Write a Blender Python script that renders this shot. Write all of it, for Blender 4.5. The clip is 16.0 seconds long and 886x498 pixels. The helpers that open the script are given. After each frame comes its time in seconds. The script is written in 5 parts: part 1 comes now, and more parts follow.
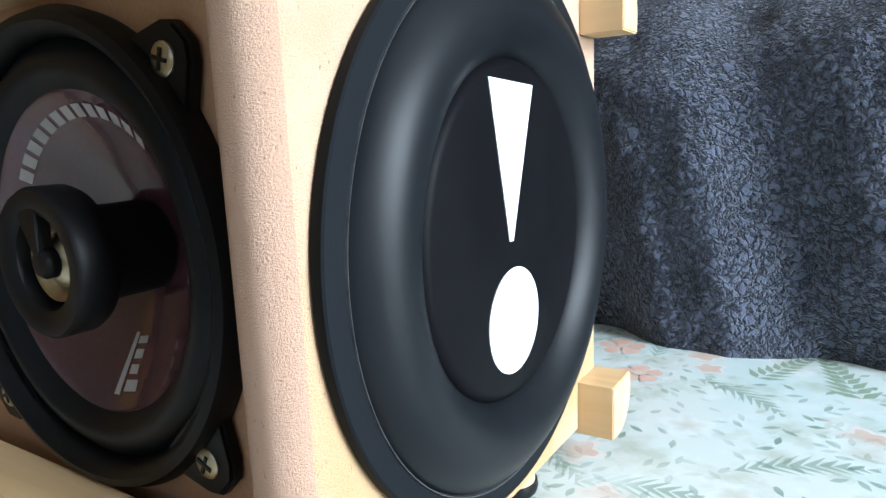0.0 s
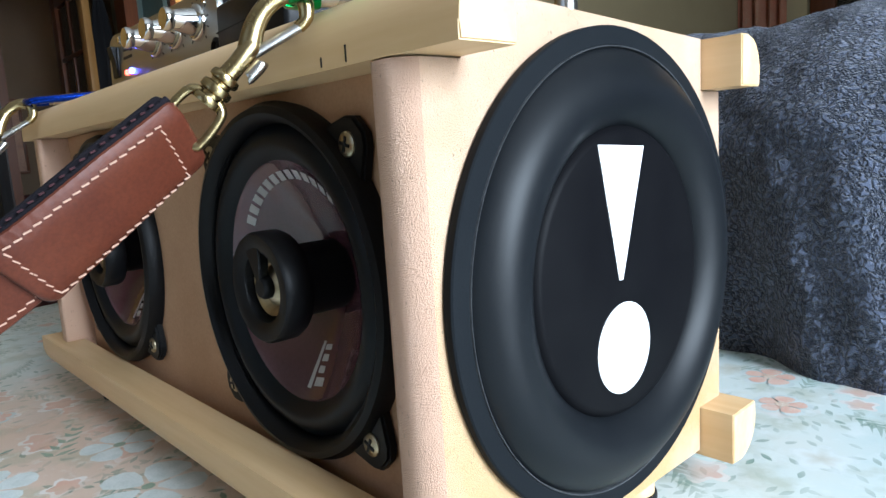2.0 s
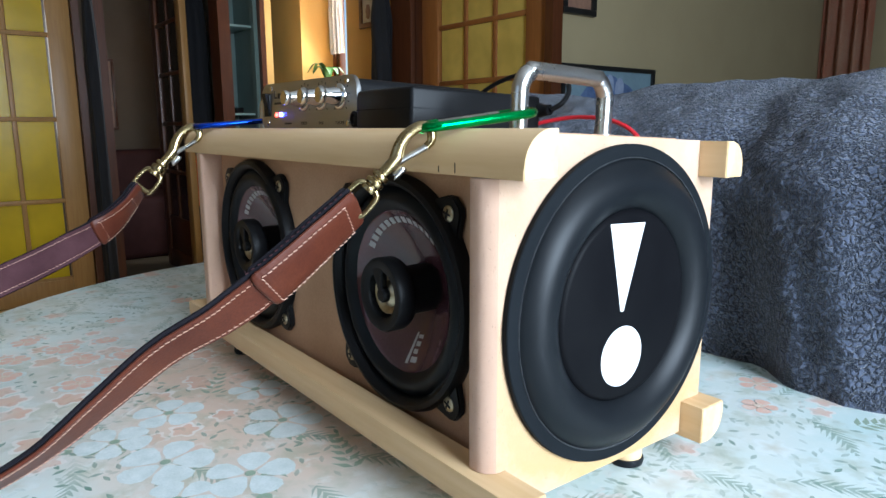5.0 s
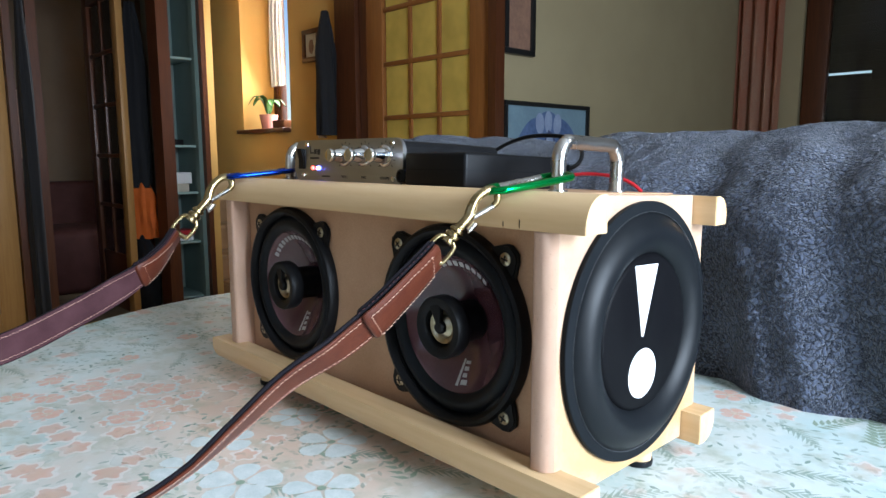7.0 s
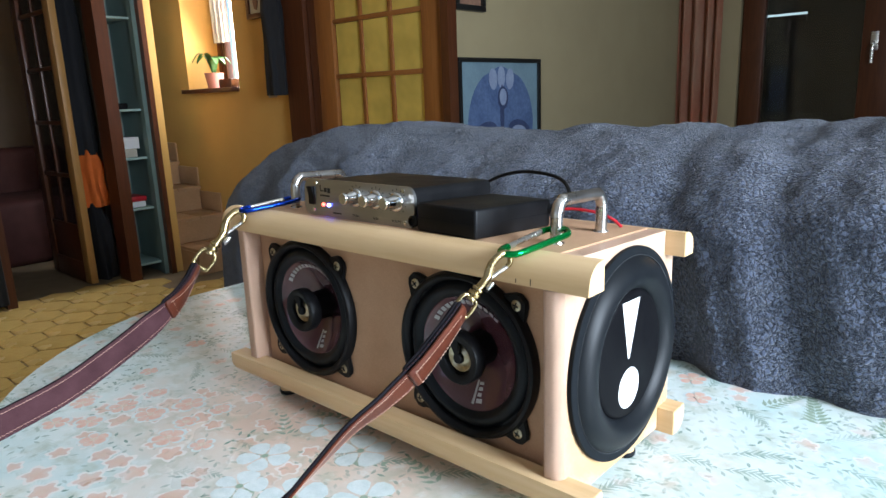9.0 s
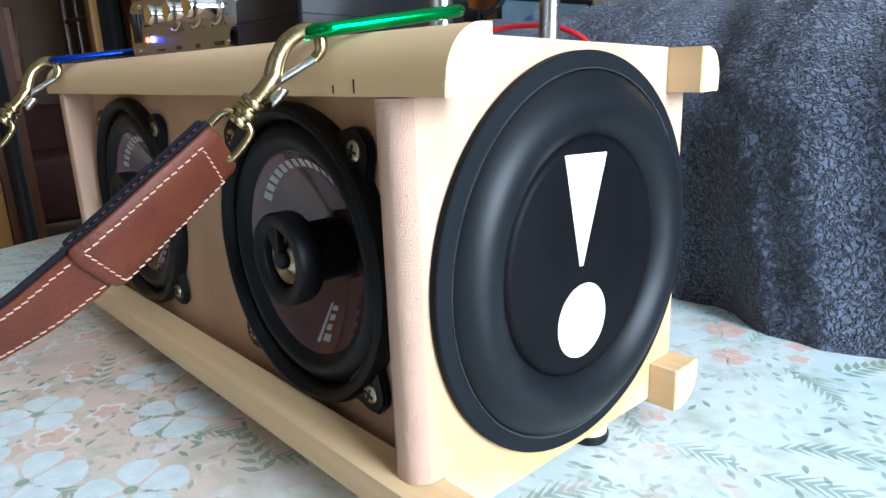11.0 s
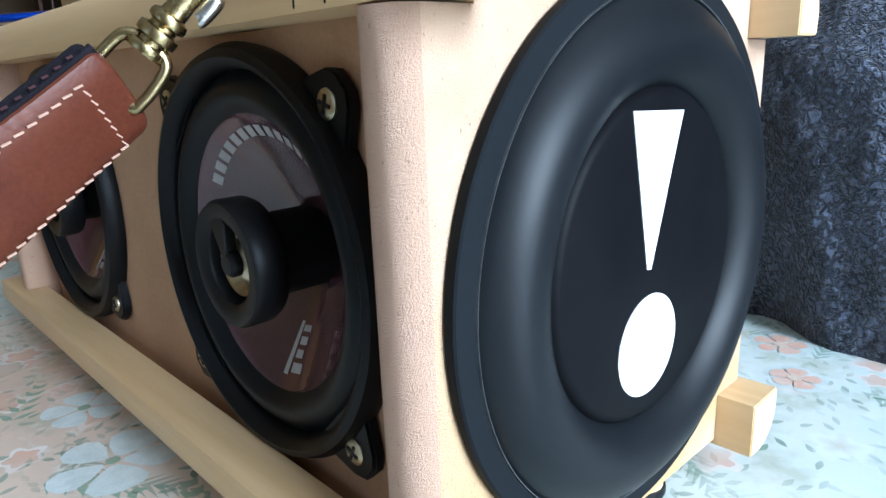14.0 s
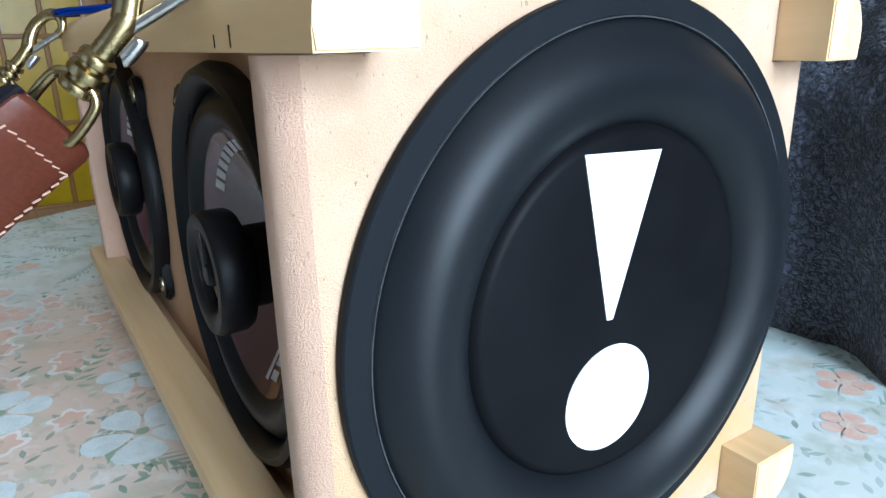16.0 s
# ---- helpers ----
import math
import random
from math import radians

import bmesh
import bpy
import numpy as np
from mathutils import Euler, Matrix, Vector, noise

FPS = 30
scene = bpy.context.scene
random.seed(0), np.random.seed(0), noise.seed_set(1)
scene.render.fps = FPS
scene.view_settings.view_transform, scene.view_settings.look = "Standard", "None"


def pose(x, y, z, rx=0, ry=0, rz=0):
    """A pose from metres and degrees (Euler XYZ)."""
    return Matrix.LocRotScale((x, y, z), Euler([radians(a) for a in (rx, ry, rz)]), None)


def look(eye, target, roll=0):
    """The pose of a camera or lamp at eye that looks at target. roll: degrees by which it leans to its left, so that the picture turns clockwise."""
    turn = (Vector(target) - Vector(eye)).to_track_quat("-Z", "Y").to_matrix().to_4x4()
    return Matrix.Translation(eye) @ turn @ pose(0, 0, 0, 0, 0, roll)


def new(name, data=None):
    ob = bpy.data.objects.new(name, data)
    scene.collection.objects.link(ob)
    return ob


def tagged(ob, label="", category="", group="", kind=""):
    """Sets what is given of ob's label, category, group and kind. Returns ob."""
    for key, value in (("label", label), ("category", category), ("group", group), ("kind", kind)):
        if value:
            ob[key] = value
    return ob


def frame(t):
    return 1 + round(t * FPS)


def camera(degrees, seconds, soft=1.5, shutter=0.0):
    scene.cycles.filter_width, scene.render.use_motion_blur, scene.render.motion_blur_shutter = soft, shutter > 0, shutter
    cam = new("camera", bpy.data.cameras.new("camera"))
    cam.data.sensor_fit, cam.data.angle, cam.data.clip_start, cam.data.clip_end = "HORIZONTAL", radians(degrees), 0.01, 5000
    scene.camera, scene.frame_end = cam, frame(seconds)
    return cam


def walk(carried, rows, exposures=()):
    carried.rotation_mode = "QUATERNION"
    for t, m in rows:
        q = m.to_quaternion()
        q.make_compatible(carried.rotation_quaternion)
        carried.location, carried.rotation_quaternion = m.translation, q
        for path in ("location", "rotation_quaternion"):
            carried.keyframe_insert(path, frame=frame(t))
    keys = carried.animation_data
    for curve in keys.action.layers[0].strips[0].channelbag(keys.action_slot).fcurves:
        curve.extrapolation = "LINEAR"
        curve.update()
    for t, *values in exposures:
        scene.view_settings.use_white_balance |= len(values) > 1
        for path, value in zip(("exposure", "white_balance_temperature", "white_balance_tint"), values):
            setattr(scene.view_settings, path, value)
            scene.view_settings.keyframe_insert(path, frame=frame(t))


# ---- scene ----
cam = camera(67.3, 16.0)
PATH = [
    (0, (0.097, -0.098, 0.137), (-0.957, 1.565, -0.219), -2.3),
    (0.5, (0.106, -0.095, 0.136), (-1.031, 1.516, -0.196), -1.9),
    (1, (0.106, -0.09, 0.14), (-1.08, 1.486, -0.191), -1.7),
    (1.5, (0.11, -0.102, 0.145), (-1.215, 1.362, -0.171), -2.0),
    (2, (0.134, -0.121, 0.151), (-1.318, 1.223, -0.139), -3.6),
    (2.5, (0.161, -0.124, 0.15), (-1.411, 1.081, -0.127), -3.2),
    (3, (0.177, -0.123, 0.152), (-1.445, 1.013, -0.131), -3.4),
    (3.5, (0.183, -0.123, 0.15), (-1.458, 0.985, -0.13), -2.9),
    (4, (0.188, -0.119, 0.152), (-1.456, 0.986, -0.121), -3.0),
    (4.5, (0.191, -0.134, 0.162), (-1.442, 0.973, -0.167), -2.7),
    (5, (0.215, -0.199, 0.197), (-1.34, 1.006, -0.165), -0.2),
    (5.2, (0.23, -0.215, 0.206), (-1.318, 1.001, -0.15), -0.4),
    (7.3, (0.212, -0.32, 0.219), (-1.179, 1.09, -0.057), 0.5),
    (7.5, (0.204, -0.34, 0.225), (-1.149, 1.105, -0.061), 0.8),
    (8, (0.202, -0.377, 0.287), (-1.051, 1.129, -0.118), -1.0),
    (8.5, (0.212, -0.382, 0.315), (-1.07, 1.101, -0.083), -1.9),
    (9, (0.225, -0.364, 0.302), (-1.084, 1.078, -0.15), -2.1),
    (9.5, (0.237, -0.305, 0.272), (-1.131, 1.072, -0.21), -2.0),
    (10, (0.207, -0.214, 0.218), (-1.206, 1.109, -0.285), -2.5),
    (10.2, (0.197, -0.194, 0.207), (-1.235, 1.104, -0.309), -2.2),
    (12.3, (0.107, -0.103, 0.167), (-1.282, 1.231, -0.374), -2.2),
    (12.5, (0.099, -0.101, 0.165), (-1.28, 1.247, -0.363), -2.3),
    (13, (0.097, -0.102, 0.165), (-1.271, 1.261, -0.353), -2.2),
    (13.5, (0.098, -0.101, 0.163), (-1.273, 1.255, -0.367), -2.0),
    (14, (0.105, -0.097, 0.162), (-1.297, 1.233, -0.355), -2.2),
    (14.5, (0.112, -0.085, 0.164), (-1.324, 1.183, -0.41), -1.8),
    (15, (0.106, -0.082, 0.167), (-1.4, 1.103, -0.405), -0.8),
    (15.5, (0.115, -0.072, 0.169), (-1.436, 1.046, -0.418), -1.4),
    (16, (0.127, -0.054, 0.177), (-1.477, 0.981, -0.421), -1.3),
]
EXPOSURES = [(0, 0.25, 5970, 8), (1.5, 0.25, 5920, 8), (3, 0.15, 5610, 7), (5, 0.17, 5660, 7), (7.5, 0.37, 5840, 9), (8.5, 0.45, 5940, 9), (9.5, 0.41, 5790, 9), (10, 0.35, 5690, 9), (12.5, 0.35, 5590, 7), (14, 0.33, 5430, 6), (15, 0.27, 5430, 6), (16, 0.13, 5460, 6)]
walk(cam, [(t, look(eye, target, roll)) for t, eye, target, roll in PATH], EXPOSURES)

# ---- world, lights, exposure ----
world = bpy.data.worlds.new("world")
scene.world = world
world.use_nodes = True
wn = world.node_tree
sky = wn.nodes.new("ShaderNodeTexSky")
sky.sky_type, sky.sun_disc = "NISHITA", False
sky.sun_elevation, sky.sun_rotation = radians(38), radians(120)
wn.links.new(sky.outputs[0], wn.nodes["Background"].inputs[0])
wn.nodes["Background"].inputs[1].default_value = 0.10
scene.view_settings.exposure = 0.0


def area(name, place, aim, w, h, watts, colour):
    lamp = bpy.data.lights.new(name, "AREA")
    lamp.shape, lamp.size, lamp.size_y, lamp.energy, lamp.color = "RECTANGLE", w, h, watts, colour
    ob = new(name, lamp)
    ob.matrix_world = look(place, aim)
    return ob


area("window_light", (1.74, 0.06, 0.68), (0.0, 0.10, 0.42), 0.84, 1.08, 95, (0.86, 0.94, 1.0))
# Dim fill added to lift the box front; no known window stands here.
area("front_fill_light", (0.2, -2.14, 0.75), (0.0, 0.0, 0.45), 1.6, 1.2, 1.2, (0.88, 0.93, 1.0))
area("hall_window_light", (-3.68, 2.12, 0.75), (-3.6, 1.0, 0.3), 0.35, 0.7, 22, (1.0, 0.97, 0.92))


# ---- materials ----
def ramp(nt, fac, stops):
    n = nt.nodes.new("ShaderNodeValToRGB")
    e = n.color_ramp.elements
    while len(e) < len(stops):
        e.new(0.5)
    for k, (p, c) in enumerate(stops):
        e[k].position, e[k].color = p, (*c, 1) if len(c) == 3 else c
    nt.links.new(fac, n.inputs[0])
    return n.outputs[0]


def math_node(nt, op, a, b=None, c=None, clamp=False):
    n = nt.nodes.new("ShaderNodeMath")
    n.operation, n.use_clamp = op, clamp
    for k, v in enumerate((a, b, c)):
        if v is None:
            continue
        if isinstance(v, (int, float)):
            n.inputs[k].default_value = v
        else:
            nt.links.new(v, n.inputs[k])
    return n.outputs[0]


def mix(nt, fac, a, b, mode="MIX"):
    n = nt.nodes.new("ShaderNodeMix")
    n.data_type, n.blend_type = "RGBA", mode
    for k, v in ((0, fac), (6, a), (7, b)):
        if isinstance(v, (int, float)):
            n.inputs[k].default_value = v
        elif isinstance(v, tuple):
            n.inputs[k].default_value = (*v, 1)
        else:
            nt.links.new(v, n.inputs[k])
    return n.outputs[2]


def coords(nt, scale=(1, 1, 1), kind="Object", turn=(0, 0, 0)):
    c = nt.nodes.new("ShaderNodeTexCoord")
    m = nt.nodes.new("ShaderNodeMapping")
    m.inputs["Scale"].default_value = scale
    m.inputs["Rotation"].default_value = turn
    nt.links.new(c.outputs[kind], m.inputs[0])
    return m.outputs[0]


def noise_tex(nt, vec, scale, detail=4, rough=0.55, out=0):
    n = nt.nodes.new("ShaderNodeTexNoise")
    n.inputs["Scale"].default_value, n.inputs["Detail"].default_value, n.inputs["Roughness"].default_value = scale, detail, rough
    nt.links.new(vec, n.inputs["Vector"])
    return n.outputs[out]


def bump(nt, bsdf, height, strength, dist):
    b = nt.nodes.new("ShaderNodeBump")
    b.inputs["Strength"].default_value, b.inputs["Distance"].default_value = strength, dist
    nt.links.new(height, b.inputs["Height"])
    nt.links.new(b.outputs[0], bsdf.inputs["Normal"])


def surface(name, c1, c2=None, rough=0.5, metal=0.0, big=8.0, fine=400.0, relief=0.15, depth=0.0004, rough_var=0.12, stretch=(1, 1, 1), coat=0.0, spec=None):
    """A surface of two near colours, mottled at two scales, with fine relief and uneven gloss."""
    m = bpy.data.materials.new(name)
    m.use_nodes = True
    nt = m.node_tree
    b = nt.nodes["Principled BSDF"]
    c2 = c2 or tuple(0.78 * v for v in c1)
    v = coords(nt, stretch)
    n1, n2 = noise_tex(nt, v, big), noise_tex(nt, v, fine, 3)
    f = math_node(nt, "ADD", math_node(nt, "MULTIPLY", n1, 0.6), math_node(nt, "MULTIPLY", n2, 0.4))
    nt.links.new(ramp(nt, f, ((0.36, c1), (0.64, c2))), b.inputs["Base Color"])
    r = math_node(nt, "MULTIPLY_ADD", n1, 2 * rough_var, rough - rough_var, clamp=True)
    nt.links.new(r, b.inputs["Roughness"])
    b.inputs["Metallic"].default_value = metal
    b.inputs["Coat Weight"].default_value = coat
    if spec is not None:
        b.inputs["Specular IOR Level"].default_value = spec
    if relief:
        bump(nt, b, n2, relief, depth)
    return m


def wood(name, light, dark, axis=0, rough=0.5, rings=28.0, spec=0.35):
    """Planed softwood or stained timber with its grain along one axis."""
    m = bpy.data.materials.new(name)
    m.use_nodes = True
    nt = m.node_tree
    b = nt.nodes["Principled BSDF"]
    sc = [1.0, 1.0, 1.0]
    sc[axis] = 0.07
    v = coords(nt, tuple(sc))
    n1 = noise_tex(nt, v, rings, 3, 0.5)
    n2 = noise_tex(nt, v, rings * 14, 4, 0.6)
    n3 = noise_tex(nt, coords(nt), 6, 2)
    w = math_node(nt, "SINE", math_node(nt, "MULTIPLY", n1, 34.0))
    f = math_node(nt, "ADD", math_node(nt, "MULTIPLY_ADD", w, 0.14, 0.3), math_node(nt, "MULTIPLY", n2, 0.4))
    col = ramp(nt, f, ((0.2, light), (0.85, dark)))
    nt.links.new(mix(nt, math_node(nt, "MULTIPLY", n3, 0.3), col, tuple(0.75 * c for c in light)), b.inputs["Base Color"])
    b.inputs["Roughness"].default_value = rough
    b.inputs["Specular IOR Level"].default_value = spec
    bump(nt, b, f, 0.15, 0.0006)
    return m


def plain(name, c, rough=0.5, metal=0.0):
    m = bpy.data.materials.new(name)
    m.use_nodes = True
    b = m.node_tree.nodes["Principled BSDF"]
    b.inputs["Base Color"].default_value = (*c, 1)
    b.inputs["Roughness"].default_value, b.inputs["Metallic"].default_value = rough, metal
    return m


def glow(name, c, strength):
    m = plain(name, c)
    b = m.node_tree.nodes["Principled BSDF"]
    b.inputs["Emission Color"].default_value = (*c, 1)
    b.inputs["Emission Strength"].default_value = strength
    return m


def glass(name, c, rough=0.03):
    m = plain(name, c, rough)
    b = m.node_tree.nodes["Principled BSDF"]
    b.inputs["Transmission Weight"].default_value, b.inputs["IOR"].default_value = 1.0, 1.36
    return m


def raw_fibreboard():
    """Sanded raw fibreboard: pinkish fibre, ochre glue stains, dark flecks and a fuzzy skin."""
    m = bpy.data.materials.new("raw_fibreboard")
    m.use_nodes = True
    nt = m.node_tree
    b = nt.nodes["Principled BSDF"]
    v = coords(nt)
    col = ramp(nt, noise_tex(nt, v, 55, 5, 0.65), ((0.3, (0.74, 0.52, 0.385)), (0.7, (0.64, 0.42, 0.29))))
    stain = ramp(nt, noise_tex(nt, v, 16, 3), ((0.50, (0, 0, 0)), (0.60, (1, 1, 1))))
    col = mix(nt, math_node(nt, "MULTIPLY", stain, 0.25), col, (0.70, 0.52, 0.30))
    d = nt.nodes.new("ShaderNodeVectorMath")
    d.operation = "DISTANCE"
    nt.links.new(v, d.inputs[0])
    d.inputs[1].default_value = (0.006, 0.0785, 0.104)
    ring = math_node(nt, "ADD", d.outputs["Value"], math_node(nt, "MULTIPLY_ADD", noise_tex(nt, v, 38, 5, 0.7), 0.060, -0.030))
    ring = ramp(nt, math_node(nt, "MULTIPLY", ring, 5.0), ((0.450, (1, 1, 1)), (0.545, (0, 0, 0))))
    sep = nt.nodes.new("ShaderNodeSeparateXYZ")
    nt.links.new(v, sep.inputs[0])
    # Off the outer end face the board is darkened: shade put into the colour.
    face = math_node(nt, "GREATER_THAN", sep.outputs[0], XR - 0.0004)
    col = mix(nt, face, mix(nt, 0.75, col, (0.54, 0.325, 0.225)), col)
    low = math_node(nt, "MULTIPLY_ADD", sep.outputs[2], -9.0, 1.25, clamp=True)
    col = mix(nt, math_node(nt, "MULTIPLY", math_node(nt, "MULTIPLY", ring, face), math_node(nt, "MULTIPLY_ADD", low, 0.65, 0.15)), col, (0.62, 0.38, 0.13))
    fleck = ramp(nt, noise_tex(nt, coords(nt, (1, 1.7, 0.6), turn=(0.6, 0.4, 0.3)), 700, 4, 0.6), ((0.655, (0, 0, 0)), (0.70, (1, 1, 1))))
    col = mix(nt, math_node(nt, "MULTIPLY", fleck, 0.75), col, (0.20, 0.12, 0.07))
    grain = noise_tex(nt, v, 1900, 3, 0.6)
    col = mix(nt, math_node(nt, "MULTIPLY", grain, 0.16), col, (0.40, 0.27, 0.18))
    nt.links.new(col, b.inputs["Base Color"])
    b.inputs["Roughness"].default_value = 0.36
    b.inputs["Specular IOR Level"].default_value = 0.6
    bump(nt, b, math_node(nt, "ADD", math_node(nt, "MULTIPLY", grain, 0.8), math_node(nt, "MULTIPLY", noise_tex(nt, v, 1700, 4, 0.75), 1.3)), 0.9, 0.0006)
    return m


PINE = wood("planed_pine", (0.78, 0.56, 0.32), (0.62, 0.39, 0.18), 0)
MDF = surface("mdf_face", (0.52, 0.32, 0.195), (0.42, 0.245, 0.14), 0.75, big=14, fine=900, relief=0.1, spec=0.25)
XR = 0.006
MDF_RAW = raw_fibreboard()
RUBBER = surface("black_rubber", (0.006, 0.0072, 0.009), (0.008, 0.0092, 0.011), 0.42, big=30, fine=1500, relief=0.06, rough_var=0.08, spec=0.17)
RUBBER_MATT = surface("matt_rubber_flange", (0.007, 0.0085, 0.0105), (0.010, 0.0118, 0.014), 0.60, big=30, fine=1500, relief=0.1, rough_var=0.06, spec=0.06)
CONE_FLAT = surface("radiator_cone", (0.004, 0.004, 0.005), (0.006, 0.006, 0.007), 0.45, big=40, fine=1500, relief=0.05, spec=0.045)
WHITE_VINYL = surface("white_vinyl", (0.80, 0.80, 0.80), (0.76, 0.76, 0.77), 0.4, relief=0.0)
PLASTIC = surface("black_plastic", (0.005, 0.005, 0.0055), (0.008, 0.008, 0.009), 0.42, big=40, fine=900, relief=0.1, spec=0.15)
# Paler than the roll: the highlight along the lip is in this colour.
LIP = surface("highlit_rubber_lip", (0.06, 0.062, 0.066), (0.025, 0.027, 0.03), 0.5, big=220, fine=1500, relief=0.1)
POLY = surface("poly_cone", (0.110, 0.046, 0.058), (0.088, 0.036, 0.043), 0.17, big=30, fine=700, relief=0.03, rough_var=0.05, coat=0.4)
PRINT = surface("silver_print", (0.55, 0.52, 0.52), (0.44, 0.41, 0.42), 0.4, relief=0.0)
STEEL = surface("brushed_steel", (0.62, 0.60, 0.57), (0.54, 0.52, 0.50), 0.28, 1.0, big=30, fine=900, relief=0.05)
BRASS = surface("antique_brass", (0.46, 0.36, 0.18), (0.30, 0.23, 0.12), 0.27, 1.0, big=90, fine=700, relief=0.05)
SCREW = surface("zinc_screw", (0.55, 0.48, 0.33), (0.40, 0.34, 0.24), 0.35, 1.0, big=200, relief=0.05)
LEATHER = surface("brown_leather", (0.098, 0.026, 0.013), (0.064, 0.016, 0.009), 0.40, big=40, fine=900, relief=0.2, spec=0.22)
WEBBING = surface("dark_webbing", (0.009, 0.007, 0.010), (0.006, 0.005, 0.007), 0.85, big=60, fine=1500, relief=0.6, spec=0.15)
THREAD = surface("cream_thread", (0.47, 0.29, 0.215), (0.36, 0.21, 0.15), 0.7, relief=0.0)
GREEN_AN = surface("green_anodised", (0.015, 0.33, 0.07), (0.01, 0.25, 0.05), 0.2, 0.9, relief=0.0)
BLUE_AN = surface("blue_anodised", (0.01, 0.05, 0.42), (0.008, 0.04, 0.34), 0.2, 0.9, relief=0.0)
ALU = surface("brushed_aluminium", (0.50, 0.50, 0.49), (0.42, 0.42, 0.42), 0.34, 1.0, big=20, fine=500, relief=0.1, stretch=(0.05, 1, 1))
CHROME = plain("chrome", (0.75, 0.75, 0.75), 0.08, 1.0)
RED_WIRE = plain("red_insulation", (0.45, 0.01, 0.02), 0.4)
LED_BLUE = glow("led_blue", (0.06, 0.08, 1.0), 45.0)
LED_RED = glow("led_red", (1.0, 0.10, 0.06), 6.0)
WALL_WHITE = surface("painted_wall", (0.37, 0.305, 0.175), (0.335, 0.272, 0.155), 0.85, big=3, fine=200, relief=0.1)
# Wall paint darkened so that the far room's dimness is in its colour.
WALL_DIM = surface("dimmed_wall", (0.12, 0.085, 0.055), (0.10, 0.07, 0.045), 0.85, big=3, fine=200, relief=0.1)
WALL_YELLOW = surface("ochre_wall", (0.58, 0.34, 0.09), (0.52, 0.30, 0.08), 0.85, big=3, fine=200, relief=0.1)
CEILING = surface("ceiling_paint", (0.55, 0.53, 0.50), (0.52, 0.50, 0.47), 0.9, big=3, fine=200, relief=0.05)
DARK_WOOD = wood("stained_wood", (0.10, 0.032, 0.012), (0.055, 0.017, 0.007), 2, 0.35)
DOOR_WOOD = wood("honey_wood", (0.30, 0.115, 0.030), (0.21, 0.075, 0.018), 2, 0.35)
PALE_OAK = wood("pale_oak", (0.42, 0.23, 0.075), (0.32, 0.165, 0.05), 2, 0.4)
FLOOR_TILE = surface("floor_tile", (0.66, 0.48, 0.17), (0.56, 0.39, 0.13), 0.25, big=4, fine=60, relief=0.05)
STEP_TILE = surface("step_tile", (0.42, 0.25, 0.13), (0.34, 0.20, 0.10), 0.4, big=5, fine=80, relief=0.1)
GROUT = surface("grout", (0.20, 0.15, 0.09), (0.16, 0.12, 0.07), 0.9)


# ---- builders ----
def finish(bm, name, material, smooth=40):
    me = bpy.data.meshes.new(name)
    bmesh.ops.recalc_face_normals(bm, faces=bm.faces)
    bm.to_mesh(me)
    bm.free()
    if smooth:
        me.shade_smooth()
        me.set_sharp_from_angle(angle=radians(smooth))
    me.materials.append(material)
    return me


def part(name, bm, material, parent=None, label="", smooth=40):
    ob = new(name, finish(bm, name, material, smooth))
    if parent is not None:
        ob.parent = parent
    if label:
        ob["label"] = label
    return ob


def thing(name, label, category, group="", kind="", place=None):
    ob = new(name)
    ob.empty_display_size = 0.02
    if place is not None:
        ob.matrix_world = place
    return tagged(ob, label, category, group, kind)


def block(x0, x1, y0, y1, z0, z1, bevel=0.0, seg=2, bm=None):
    bm = bm or bmesh.new()
    g = bmesh.ops.create_cube(bm, size=1, matrix=Matrix.Translation(((x0 + x1) / 2, (y0 + y1) / 2, (z0 + z1) / 2)) @ Matrix.Diagonal((x1 - x0, y1 - y0, z1 - z0, 1)))
    if bevel:
        vs = set(g["verts"])
        bmesh.ops.bevel(bm, geom=[e for e in bm.edges if e.verts[0] in vs], offset=bevel, segments=seg, profile=0.5, affect="EDGES")
    return bm


def lathe(profile, n=64, frame_m=Matrix(), bm=None, closed=False):
    """Turn (radius, height) points about z, then place by frame_m."""
    bm = bm or bmesh.new()
    rings = []
    for r, h in profile:
        if r < 1e-6:
            rings.append([bm.verts.new(frame_m @ Vector((0, 0, h)))])
        else:
            rings.append([bm.verts.new(frame_m @ Vector((r * math.cos(2 * math.pi * k / n), r * math.sin(2 * math.pi * k / n), h))) for k in range(n)])
    pairs = list(zip(rings, rings[1:])) + ([(rings[-1], rings[0])] if closed else [])
    for a, b in pairs:
        for k in range(n):
            q = [a[k % len(a)], a[(k + 1) % n % len(a)], b[(k + 1) % n % len(b)], b[k % len(b)]]
            q = [v for i, v in enumerate(q) if v not in q[:i]]
            if len(q) > 2:
                bm.faces.new(q)
    return bm


def prism(outline, a, b, m=Matrix(), bevel=0.0, bm=None):
    """Extrude a 2D outline from height a to b, then place by m."""
    bm = bm or bmesh.new()
    lo = [bm.verts.new(m @ Vector((x, y, a))) for x, y in outline]
    hi = [bm.verts.new(m @ Vector((x, y, b))) for x, y in outline]
    n = len(outline)
    caps = [bm.faces.new(lo[::-1]), bm.faces.new(hi)]
    for k in range(n):
        bm.faces.new((lo[k], lo[(k + 1) % n], hi[(k + 1) % n], hi[k]))
    if bevel:
        bmesh.ops.bevel(bm, geom=[e for f in caps for e in f.edges], offset=bevel, segments=2, affect="EDGES")
    return bm


